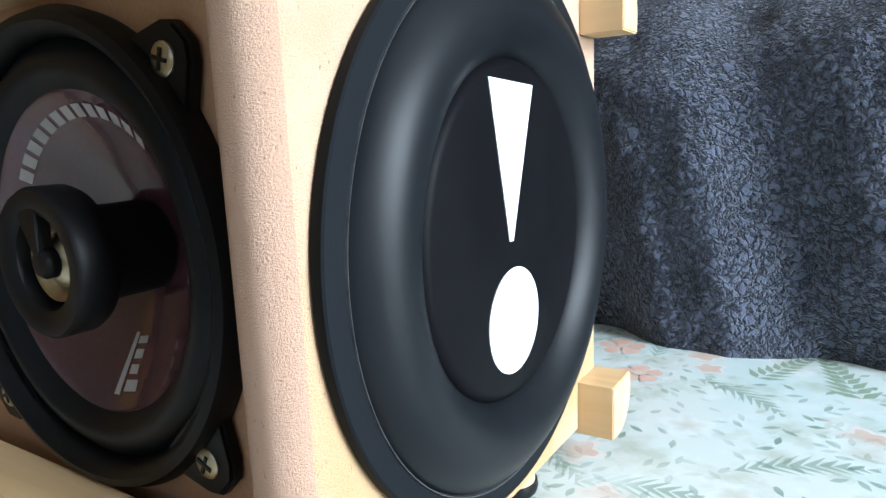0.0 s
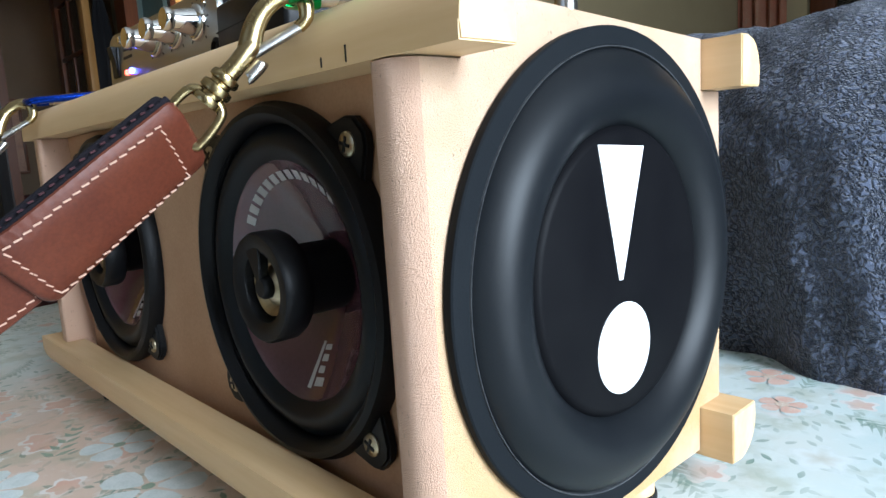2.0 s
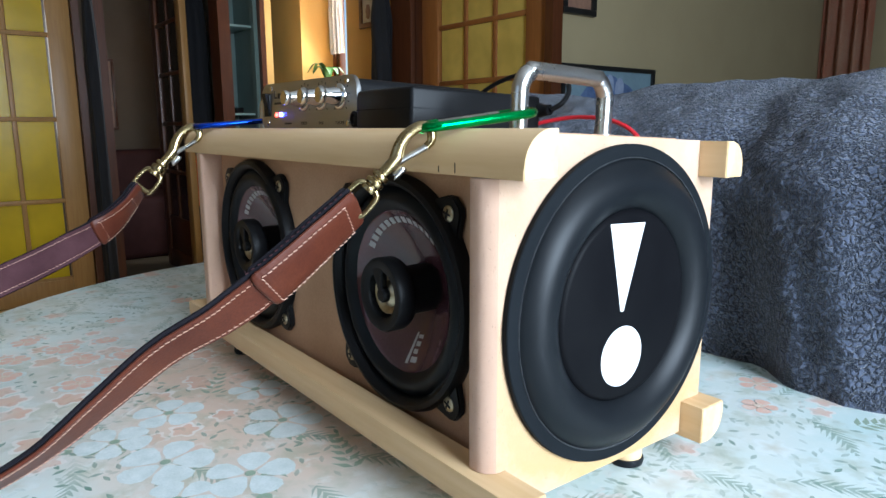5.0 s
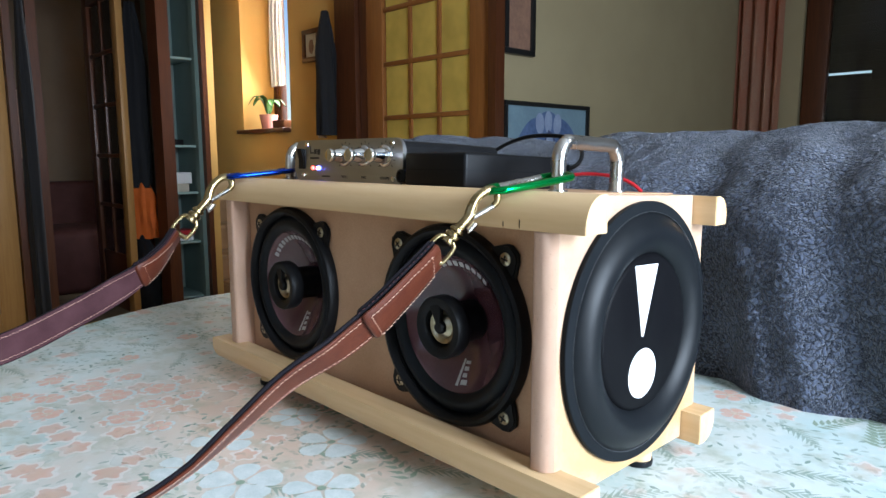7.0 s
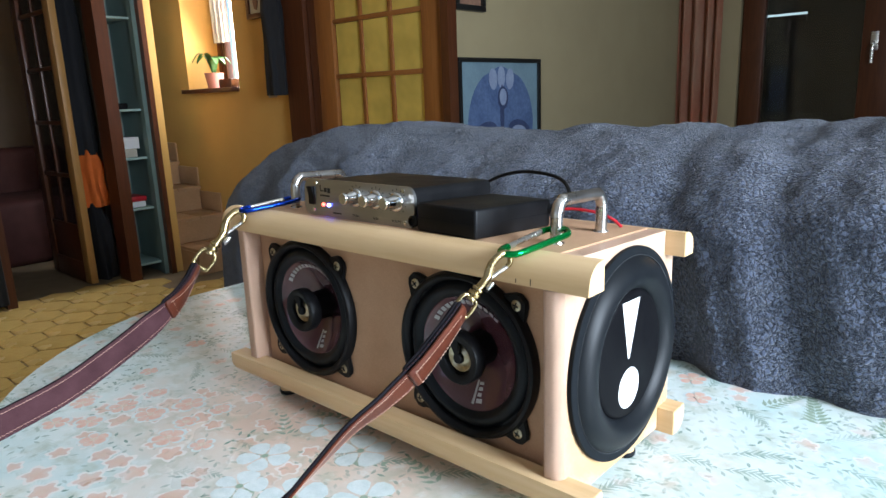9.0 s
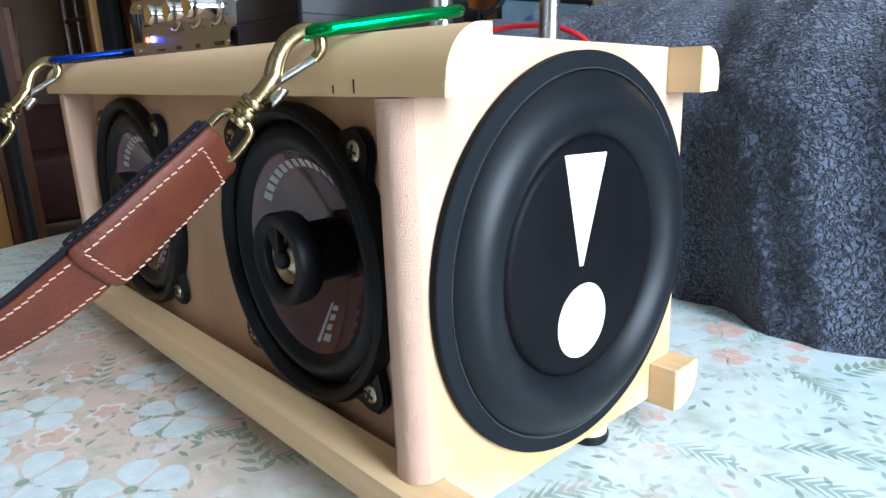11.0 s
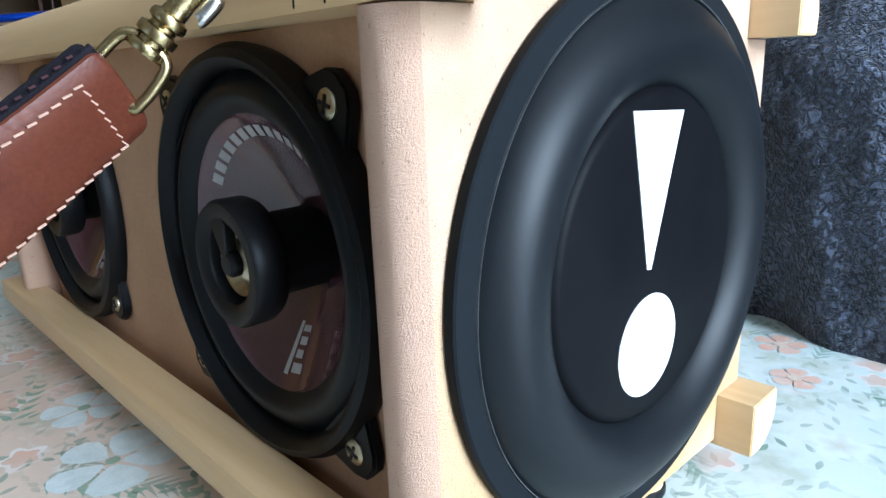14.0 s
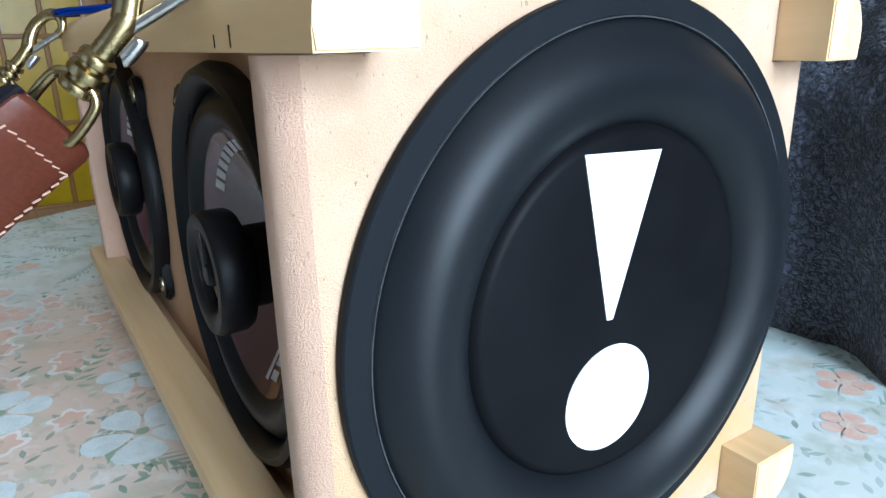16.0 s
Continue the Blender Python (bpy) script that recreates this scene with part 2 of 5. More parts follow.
def smooth_path(pts, steps=8, loop=False):
    """Catmull-Rom points through the given ones."""
    p = [Vector(q) for q in pts]
    out = []
    n = len(p)
    for i in range(n if loop else n - 1):
        if loop:
            a, b, c, d = p[i - 1], p[i], p[(i + 1) % n], p[(i + 2) % n]
        else:
            a, b, c, d = p[max(i - 1, 0)], p[i], p[i + 1], p[min(i + 2, n - 1)]
        for s in range(steps):
            t = s / steps
            out.append(0.5 * (2 * b + (c - a) * t + (2 * a - 5 * b + 4 * c - d) * t * t + (3 * b - a - 3 * c + d) * t ** 3))
    if not loop:
        out.append(p[-1])
    return out


def sweep(path, section, up=Vector((0, 0, 1)), loop=False, bm=None, lean=0.0):
    """Carry a closed 2D section (or one for each point) along a path; x of the section is sideways, y is up."""
    bm = bm or bmesh.new()
    rings = []
    n = len(path)
    for i, q in enumerate(path):
        a = path[i - 1] if (i or loop) else q
        b = path[(i + 1) % n] if (i < n - 1 or loop) else q
        d = (b - a).normalized()
        side = d.cross(up)
        if side.length < 1e-4:
            side = d.cross(Vector((1, 0, 0)))
        side.normalize()
        top = side.cross(d)
        if lean:
            turn = lean(q) if callable(lean) else lean
            cl, sl = math.cos(turn), math.sin(turn)
            side, top = side * cl + top * sl, top * cl - side * sl
        sec = section(i / max(n - 1, 1)) if callable(section) else section
        rings.append([bm.verts.new(q + side * x + top * y) for x, y in sec])
    m = len(rings[0])
    for a, b in zip(rings, rings[1:] + ([rings[0]] if loop else [])):
        for k in range(m):
            bm.faces.new((a[k], a[(k + 1) % m], b[(k + 1) % m], b[k]))
    if not loop:
        bm.faces.new(rings[0][::-1])
        bm.faces.new(rings[-1])
    return bm


def circle(r, n=12, squash=1.0):
    return [(r * math.cos(2 * math.pi * k / n), squash * r * math.sin(2 * math.pi * k / n)) for k in range(n)]


def round_rect(w, h, r, n=5):
    out = []
    for cx, cy, a0 in ((w / 2 - r, h / 2 - r, 0), (-w / 2 + r, h / 2 - r, 90), (-w / 2 + r, -h / 2 + r, 180), (w / 2 - r, -h / 2 + r, 270)):
        for k in range(n + 1):
            a = radians(a0 + 90 * k / n)
            out.append((cx + r * math.cos(a), cy + r * math.sin(a)))
    return out


TO_X = Matrix(((0, 0, 1, 0), (1, 0, 0, 0), (0, 1, 0, 0), (0, 0, 0, 1)))      # local x, y, z -> world y, z, x
TO_FRONT = Matrix(((1, 0, 0, 0), (0, 0, -1, 0), (0, 1, 0, 0), (0, 0, 0, 1)))  # local x, y, z -> world x, z, -y

# ---- room shell ----
FLOOR_Z, CEIL_Z = -0.75, 1.85


def shell(name, boxes, material, label, category):
    bm = bmesh.new()
    for b in boxes:
        block(*b, bm=bm)
    return tagged(part(name, bm, material, smooth=0), label, category, kind="structure")


shell("floor", [(-6.0, 2.5, -2.3, 5.0, FLOOR_Z - 0.1, FLOOR_Z)], GROUT, "brown grout bed under yellow floor tiles", "floor")
shell("ceiling", [(-6.0, 2.5, -2.3, 5.0, CEIL_Z, CEIL_Z + 0.1)], CEILING, "white painted ceiling over the rooms", "ceiling")
shell("wall_picture", [(-1.95, -1.80, 1.96, 4.6, FLOOR_Z, CEIL_Z)], WALL_WHITE, "cream painted wall with framed pictures", "wall")
shell("wall_curtain", [(-1.80, -1.41, 4.5, 4.65, FLOOR_Z, CEIL_Z), (1.91, 2.5, 4.5, 4.65, FLOOR_Z, CEIL_Z), (-1.41, 1.91, 4.5, 4.65, 1.51, CEIL_Z)], WALL_WHITE, "cream painted wall round the glazed door", "wall")
shell("wall_east", [(1.75, 1.90, -2.3, -0.45, FLOOR_Z, CEIL_Z), (1.75, 1.90, 0.85, 4.5, FLOOR_Z, CEIL_Z), (1.75, 1.90, -0.45, 0.85, FLOOR_Z, 0.05), (1.75, 1.90, -0.45, 0.85, 1.45, CEIL_Z)], WALL_WHITE, "cream painted wall with the large window", "wall")
shell("wall_south", [(-6.0, -0.65, -2.3, -2.15, FLOOR_Z, CEIL_Z), (1.05, 2.35, -2.3, -2.15, FLOOR_Z, CEIL_Z), (-0.65, 1.05, -2.3, -2.15, FLOOR_Z, 0.1), (-0.65, 1.05, -2.3, -2.15, 1.4, CEIL_Z)], WALL_WHITE, "cream painted wall with an opening added for the fill light", "wall")
shell("wall_hall", [(-6.0, -4.16, 1.96, 2.3, FLOOR_Z, CEIL_Z), (-3.535, -2.95, 1.96, 2.3, FLOOR_Z, CEIL_Z), (-4.16, -3.535, 1.96, 2.3, FLOOR_Z, 0.37), (-4.16, -3.535, 1.96, 2.3, 1.5, CEIL_Z), (-2.95, -1.951, 1.96, 2.3, 1.35, CEIL_Z)], WALL_YELLOW, "ochre painted hall wall with a deep window", "wall")
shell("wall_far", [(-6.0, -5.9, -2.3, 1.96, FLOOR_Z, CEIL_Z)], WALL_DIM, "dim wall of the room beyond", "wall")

# ---- table ----
def flower_layer(nt, vec, scale, petals, size, keep, outline=0.8):
    """One scatter of printed flowers: masks for the petals, their heart and their outline."""
    v = nt.nodes.new("ShaderNodeTexVoronoi")
    v.voronoi_dimensions = "2D"
    v.inputs["Scale"].default_value = scale
    v.inputs["Randomness"].default_value = 0.85
    nt.links.new(vec, v.inputs["Vector"])
    d = nt.nodes.new("ShaderNodeVectorMath")
    d.operation = "SUBTRACT"
    nt.links.new(vec, d.inputs[0])
    nt.links.new(v.outputs["Position"], d.inputs[1])
    x = nt.nodes.new("ShaderNodeSeparateXYZ")
    nt.links.new(d.outputs[0], x.inputs[0])
    rnd = nt.nodes.new("ShaderNodeSeparateColor")
    nt.links.new(v.outputs["Color"], rnd.inputs[0])
    ang = math_node(nt, "ADD", math_node(nt, "ARCTAN2", x.outputs[1], x.outputs[0]), math_node(nt, "MULTIPLY", rnd.outputs[0], 6.28))
    rim = math_node(nt, "MULTIPLY_ADD", math_node(nt, "COSINE", math_node(nt, "MULTIPLY", ang, float(petals))), 0.16 * size, 0.84 * size)
    wob = math_node(nt, "MULTIPLY_ADD", noise_tex(nt, vec, scale * 6, 2), 0.35 * size, -0.17 * size)
    rim = math_node(nt, "MULTIPLY", math_node(nt, "ADD", rim, wob), math_node(nt, "MULTIPLY_ADD", rnd.outputs[2], 0.5, 0.65))
    r = math_node(nt, "MULTIPLY", math_node(nt, "SQRT", math_node(nt, "ADD", math_node(nt, "POWER", x.outputs[0], 2.0), math_node(nt, "POWER", x.outputs[1], 2.0))), 1.0)
    q = math_node(nt, "DIVIDE", r, rim)
    there = math_node(nt, "LESS_THAN", rnd.outputs[1], keep)
    petal = math_node(nt, "MULTIPLY", math_node(nt, "LESS_THAN", q, 1.0), there)
    heart = math_node(nt, "MULTIPLY", math_node(nt, "SUBTRACT", 1.0, math_node(nt, "MULTIPLY", q, 1.5), clamp=True), there)
    line = math_node(nt, "MULTIPLY", petal, math_node(nt, "GREATER_THAN", q, outline))
    return petal, heart, line


def leaf_layer(nt, vec, scale, length, width, keep):
    """One scatter of printed leaves, each turned its own way."""
    v = nt.nodes.new("ShaderNodeTexVoronoi")
    v.voronoi_dimensions = "2D"
    v.inputs["Scale"].default_value = scale
    nt.links.new(vec, v.inputs["Vector"])
    d = nt.nodes.new("ShaderNodeVectorMath")
    d.operation = "SUBTRACT"
    nt.links.new(vec, d.inputs[0])
    nt.links.new(v.outputs["Position"], d.inputs[1])
    rnd = nt.nodes.new("ShaderNodeSeparateColor")
    nt.links.new(v.outputs["Color"], rnd.inputs[0])
    rot = nt.nodes.new("ShaderNodeVectorRotate")
    rot.rotation_type = "Z_AXIS"
    nt.links.new(d.outputs[0], rot.inputs["Vector"])
    nt.links.new(math_node(nt, "MULTIPLY", rnd.outputs[0], 6.28), rot.inputs["Angle"])
    x = nt.nodes.new("ShaderNodeSeparateXYZ")
    nt.links.new(rot.outputs[0], x.inputs[0])
    u = math_node(nt, "ABSOLUTE", math_node(nt, "DIVIDE", x.outputs[0], length))
    w = math_node(nt, "ABSOLUTE", math_node(nt, "DIVIDE", x.outputs[1], width))
    inside = math_node(nt, "LESS_THAN", math_node(nt, "ADD", math_node(nt, "POWER", u, 1.6), w), 1.0)
    return math_node(nt, "MULTIPLY", inside, math_node(nt, "LESS_THAN", rnd.outputs[1], keep))


def sprig_layer(nt, vec, scale, length, width, pitch, keep):
    """One scatter of printed sprigs: slanting leaflets on both sides of a stem."""
    v = nt.nodes.new("ShaderNodeTexVoronoi")
    v.voronoi_dimensions = "2D"
    v.inputs["Scale"].default_value = scale
    nt.links.new(vec, v.inputs["Vector"])
    d = nt.nodes.new("ShaderNodeVectorMath")
    d.operation = "SUBTRACT"
    nt.links.new(vec, d.inputs[0])
    nt.links.new(v.outputs["Position"], d.inputs[1])
    rnd = nt.nodes.new("ShaderNodeSeparateColor")
    nt.links.new(v.outputs["Color"], rnd.inputs[0])
    rot = nt.nodes.new("ShaderNodeVectorRotate")
    rot.rotation_type = "Z_AXIS"
    nt.links.new(d.outputs[0], rot.inputs["Vector"])
    nt.links.new(math_node(nt, "MULTIPLY_ADD", rnd.outputs[0], 2.2, -1.4), rot.inputs["Angle"])
    x = nt.nodes.new("ShaderNodeSeparateXYZ")
    nt.links.new(rot.outputs[0], x.inputs[0])
    bow = math_node(nt, "MULTIPLY", math_node(nt, "POWER", math_node(nt, "ABSOLUTE", x.outputs[0]), 2.0), 6.0)
    a = math_node(nt, "ABSOLUTE", math_node(nt, "ADD", x.outputs[1], bow))
    u = math_node(nt, "ABSOLUTE", math_node(nt, "DIVIDE", x.outputs[0], length))
    taper = math_node(nt, "SUBTRACT", 1.0, math_node(nt, "POWER", u, 2.0), clamp=True)
    w = math_node(nt, "DIVIDE", a, math_node(nt, "MULTIPLY_ADD", taper, width, 1e-5))
    f = math_node(nt, "FRACT", math_node(nt, "ADD", math_node(nt, "DIVIDE", math_node(nt, "SUBTRACT", x.outputs[0], math_node(nt, "MULTIPLY", a, 1.3)), pitch), 20.0))
    near = math_node(nt, "ABSOLUTE", math_node(nt, "SUBTRACT", f, 0.5))
    fat = math_node(nt, "MULTIPLY", math_node(nt, "SUBTRACT", 1.0, w, clamp=True), 0.42)
    inside = math_node(nt, "MULTIPLY", math_node(nt, "LESS_THAN", near, fat), math_node(nt, "LESS_THAN", u, 1.0))
    return math_node(nt, "MULTIPLY", inside, math_node(nt, "LESS_THAN", rnd.outputs[1], keep))


def cloth_material():
    """Printed cloth: mint ground, peach washes, coral flower clusters, white blooms and green sprigs."""
    m = bpy.data.materials.new("flowered_tablecloth")
    m.use_nodes = True
    nt = m.node_tree
    b = nt.nodes["Principled BSDF"]
    v = coords(nt)

    def spot(x, y, r):
        d = nt.nodes.new("ShaderNodeVectorMath")
        d.operation = "DISTANCE"
        nt.links.new(v, d.inputs[0])
        d.inputs[1].default_value = (x, y, 0.0)
        return math_node(nt, "SUBTRACT", 1.0, math_node(nt, "DIVIDE", d.outputs["Value"], r), clamp=True)

    wash = noise_tex(nt, v, 4.5, 3)
    col = ramp(nt, noise_tex(nt, v, 7, 4), ((0.36, (0.55, 0.70, 0.70)), (0.50, (0.68, 0.76, 0.74)), (0.62, (0.72, 0.76, 0.72))))
    peach = math_node(nt, "ADD", math_node(nt, "MULTIPLY", spot(-0.30, -0.03, 0.22), 1.7), math_node(nt, "MULTIPLY", spot(-0.12, -0.05, 0.15), 1.2))
    peach = math_node(nt, "ADD", peach, math_node(nt, "MULTIPLY_ADD", noise_tex(nt, v, 9, 4), 2.4, -1.3))
    peach = math_node(nt, "MULTIPLY", peach, 0.75, clamp=True)
    col = mix(nt, math_node(nt, "MULTIPLY", peach, 0.8), col, (0.72, 0.49, 0.36))
    blot = ramp(nt, noise_tex(nt, v, 34, 4), ((0.50, (0, 0, 0)), (0.64, (1, 1, 1))))
    col = mix(nt, math_node(nt, "MULTIPLY", blot, 0.5), col, (0.40, 0.43, 0.31))
    pale = ramp(nt, noise_tex(nt, v, 60, 4, 0.65), ((0.54, (0, 0, 0)), (0.66, (1, 1, 1))))
    col = mix(nt, math_node(nt, "MULTIPLY", pale, 0.45), col, (0.80, 0.85, 0.85))
    warm = math_node(nt, "ADD", math_node(nt, "MULTIPLY", spot(-0.35, -0.16, 0.20), 1.3), math_node(nt, "MULTIPLY_ADD", noise_tex(nt, v, 10, 2), 5.0, -2.55))
    warm = math_node(nt, "MULTIPLY", warm, 2.0, clamp=True)
    cool = math_node(nt, "SUBTRACT", 1.0, warm)
    leaf = leaf_layer(nt, v, 92, 0.0042, 0.0015, 0.6)
    col = mix(nt, math_node(nt, "MULTIPLY", leaf, math_node(nt, "MULTIPLY_ADD", noise_tex(nt, v, 16, 2), 3.2, -1.15, clamp=True)), col, (0.12, 0.24, 0.18))
    dab = leaf_layer(nt, v, 118, 0.0036, 0.0015, 0.7)
    col = mix(nt, math_node(nt, "MULTIPLY", dab, math_node(nt, "MULTIPLY", cool, math_node(nt, "MULTIPLY_ADD", noise_tex(nt, v, 11, 2), 5.0, -2.3, clamp=True))), col, (0.10, 0.22, 0.15))
    p, h, e = flower_layer(nt, v, 21, 5, 0.019, 0.38, 0.86)
    p, h, e = (math_node(nt, "MULTIPLY", k, cool) for k in (p, h, e))
    veil = math_node(nt, "MULTIPLY_ADD", noise_tex(nt, v, 90, 4, 0.7), 1.6, -0.25, clamp=True)
    col = mix(nt, math_node(nt, "MULTIPLY", p, math_node(nt, "MULTIPLY", veil, 0.75)), col, (0.80, 0.85, 0.86))
    col = mix(nt, math_node(nt, "MULTIPLY", e, 0.10), col, (0.42, 0.50, 0.48))
    col = mix(nt, math_node(nt, "MULTIPLY", h, 0.5), col, (0.48, 0.42, 0.28))
    sprig = math_node(nt, "MULTIPLY", sprig_layer(nt, v, 17, 0.030, 0.0085, 0.0056, 0.75), math_node(nt, "MULTIPLY_ADD", cool, 0.8, 0.2))
    col = mix(nt, math_node(nt, "MULTIPLY", sprig, 0.62), col, (0.15, 0.27, 0.20))
    p, h, e = flower_layer(nt, v, 34, 5, 0.0145, 0.62, 0.74)
    p, h, e = (math_node(nt, "MULTIPLY", k, warm) for k in (p, h, e))
    col = mix(nt, math_node(nt, "MULTIPLY", p, math_node(nt, "MULTIPLY_ADD", veil, 0.7, 0.2)), col, (0.74, 0.40, 0.30))
    col = mix(nt, math_node(nt, "MULTIPLY", e, 0.75), col, (0.82, 0.84, 0.82))
    col = mix(nt, math_node(nt, "MULTIPLY", h, 0.75), col, (0.70, 0.50, 0.38))
    weave = noise_tex(nt, v, 1400, 2)
    col = mix(nt, math_node(nt, "MULTIPLY", weave, 0.12), col, (0.4, 0.42, 0.42))
    nt.links.new(col, b.inputs["Base Color"])
    nt.links.new(math_node(nt, "MULTIPLY_ADD", wash, 0.14, 0.22), b.inputs["Roughness"])
    b.inputs["Specular IOR Level"].default_value = 0.45
    bump(nt, b, math_node(nt, "ADD", weave, math_node(nt, "MULTIPLY", noise_tex(nt, v, 18, 2), 3.0)), 0.12, 0.0008)
    return m


CLOTH = cloth_material()


def table_outline(r=0.45, x0=-0.77, x1=1.1, y0=-0.27, y1=0.62, grow=0.0):
    w, h = x1 - x0 + 2 * grow, y1 - y0 + 2 * grow
    return [((x0 + x1) / 2 + x, (y0 + y1) / 2 + y) for x, y in round_rect(w, h, r + grow, 14)]


table = thing("dining_table", "dining table under a flowered cloth", "table")
part("tabletop", prism(table_outline(), -0.035, -0.004, bevel=0.004), DARK_WOOD, table)
for lx, ly in ((-0.45, -0.08), (0.75, -0.08), (-0.45, 0.24), (0.75, 0.24)):
    part("leg", block(lx - 0.035, lx + 0.035, ly - 0.035, ly + 0.035, FLOOR_Z, -0.035, 0.004), DARK_WOOD, table)
cloth = tagged(part("tablecloth", prism(table_outline(grow=0.003), -0.0035, 0.0, bevel=0.0015), CLOTH), "pale floral printed tablecloth lying on the table", "tablecloth")

CORAL = surface("coral_print", (0.72, 0.40, 0.30), (0.74, 0.60, 0.52), 0.35, big=130, fine=900, relief=0.05)
PALE_PETAL = surface("pale_petal_print", (0.72, 0.77, 0.77), (0.56, 0.63, 0.62), 0.35, big=110, fine=900, relief=0.05)
GREEN_PRINT = surface("green_leaf_print", (0.24, 0.34, 0.25), (0.34, 0.42, 0.32), 0.4, big=120, fine=900, relief=0.05)
HEART = surface("flower_heart_print", (0.80, 0.74, 0.66), (0.62, 0.42, 0.30), 0.4, big=900, fine=1800, relief=0.05)


def bloom(bm, cx, cy, r, turn, petals, z, cut=0.0):
    """Flat printed petals round a centre."""
    for k in range(petals):
        a = turn + 2 * math.pi * k / petals
        pts = []
        for u, w in ((0.16, 0.06), (0.45, 0.30), (0.72, 0.40), (0.92, 0.30), (1.0, 0.08), (1.0, -0.08), (0.92, -0.30), (0.72, -0.40), (0.45, -0.30), (0.16, -0.06)):
            u, w = u * r * (1 - cut), w * r * (1 - cut) * (1 + 0.15 * math.sin(3 * k + turn))
            pts.append(bm.verts.new((cx + u * math.cos(a) - w * math.sin(a), cy + u * math.sin(a) + w * math.cos(a), z + 0.00002 * k)))
        bm.faces.new(pts)


def sprig(bm, x, y, turn, length, n, z):
    """A printed stem of narrow leaves."""
    for k in range(n):
        f = (k + 0.5) / n
        px, py = x + length * f * math.cos(turn), y + length * f * math.sin(turn)
        for sgn in (-1, 1):
            a = turn + sgn * (0.9 - 0.4 * f)
            ln, w = 0.30 * length * (1 - 0.55 * f), 0.045 * length
            pts = [(0, 0), (0.35 * ln, w), (ln, 0), (0.35 * ln, -w)]
            bm.faces.new([bm.verts.new((px + u * math.cos(a) - q * math.sin(a), py + u * math.sin(a) + q * math.cos(a), z)) for u, q in pts])


CORAL_AT = ((-0.443, -0.156), (-0.410, -0.110), (-0.366, -0.095), (-0.468, -0.178), (-0.451, -0.119), (-0.312, -0.108), (-0.402, -0.167), (-0.350, -0.121), (-0.363, -0.060), (-0.494, -0.143), (-0.400, -0.073), (-0.454, -0.081), (0.000, 0.252), (-0.022, 0.292), (-0.52, -0.06), (-0.56, 0.02), (-0.47, 0.04))
WHITE_AT = ((-0.249, -0.083), (-0.178, -0.105), (-0.225, -0.123), (-0.253, -0.018), (-0.134, -0.070), (-0.189, -0.025), (-0.132, -0.112))
for k, (x, y) in enumerate(CORAL_AT):
    bm = bmesh.new()
    bloom(bm, x, y, 0.0155 + 0.003 * math.sin(k * 2.1), 1.3 * k, 5, 0.00012 + 0.000003 * k)
    flower = part("printed_flower", bm, PALE_PETAL, cloth, "printed coral flower with pale petal rims", 0)
    bm = bmesh.new()
    bloom(bm, x, y, 0.0155 + 0.003 * math.sin(k * 2.1), 1.3 * k, 5, 0.00030 + 0.000003 * k, 0.2)
    part("petal_print", bm, CORAL, flower, smooth=0)
    part("heart_print", lathe([(0, 0.00055), (0.0036, 0.00055)], 12, Matrix.Translation((x, y, 0))), HEART, flower, smooth=0)
for k, (x, y) in enumerate(WHITE_AT):
    bm = bmesh.new()
    bloom(bm, x, y, 0.024 + 0.004 * math.sin(k * 1.7), 0.9 * k + 0.3, 5, 0.00012 + 0.000003 * k)
    flower = part("printed_flower", bm, PALE_PETAL, cloth, "large printed white flower", 0)
    part("heart_print", lathe([(0, 0.0004), (0.0032, 0.0004)], 12, Matrix.Translation((x, y, 0))), GREEN_PRINT, flower, smooth=0)
for x, y, a, ln, n in ((-0.228, 0.020, 3.6, 0.05, 6), (-0.200, -0.050, 0.5, 0.05, 6), (-0.263, -0.050, 2.6, 0.045, 5), (-0.14, -0.05, -0.6, 0.05, 6), (-0.20, -0.11, -2.2, 0.05, 6), (-0.10, -0.02, 2.9, 0.05, 6), (0.055, 0.270, 1.1, 0.050, 8), (0.105, 0.262, 1.9, 0.058, 9), (0.150, 0.275, 1.5, 0.045, 7), (-0.13, -0.13, 0.2, 0.05, 6), (-0.05, -0.07, -2.6, 0.05, 6)):
    bm = bmesh.new()
    sprig(bm, x, y, a, ln, n, 0.00006)
    tagged(part("printed_sprig", bm, GREEN_PRINT, cloth, "printed grey-green sprig", 0), kind="stuff")

# ---- speaker box ----
XL, YF, YB, ZT, YP = -0.380, -0.0120, 0.1605, 0.1945, 0.006
TIP = math.atan(0.042)  # the top falls a little towards the back
ON_TOP = Matrix.Translation((0, 0.010, 0.1955)) @ Matrix.Rotation(-TIP, 4, "X") @ Matrix.Translation((0, -0.010, -0.1955))
speaker = thing("boombox_speaker", "home-made wooden boombox of pine and raw fibreboard on the table", "speaker")


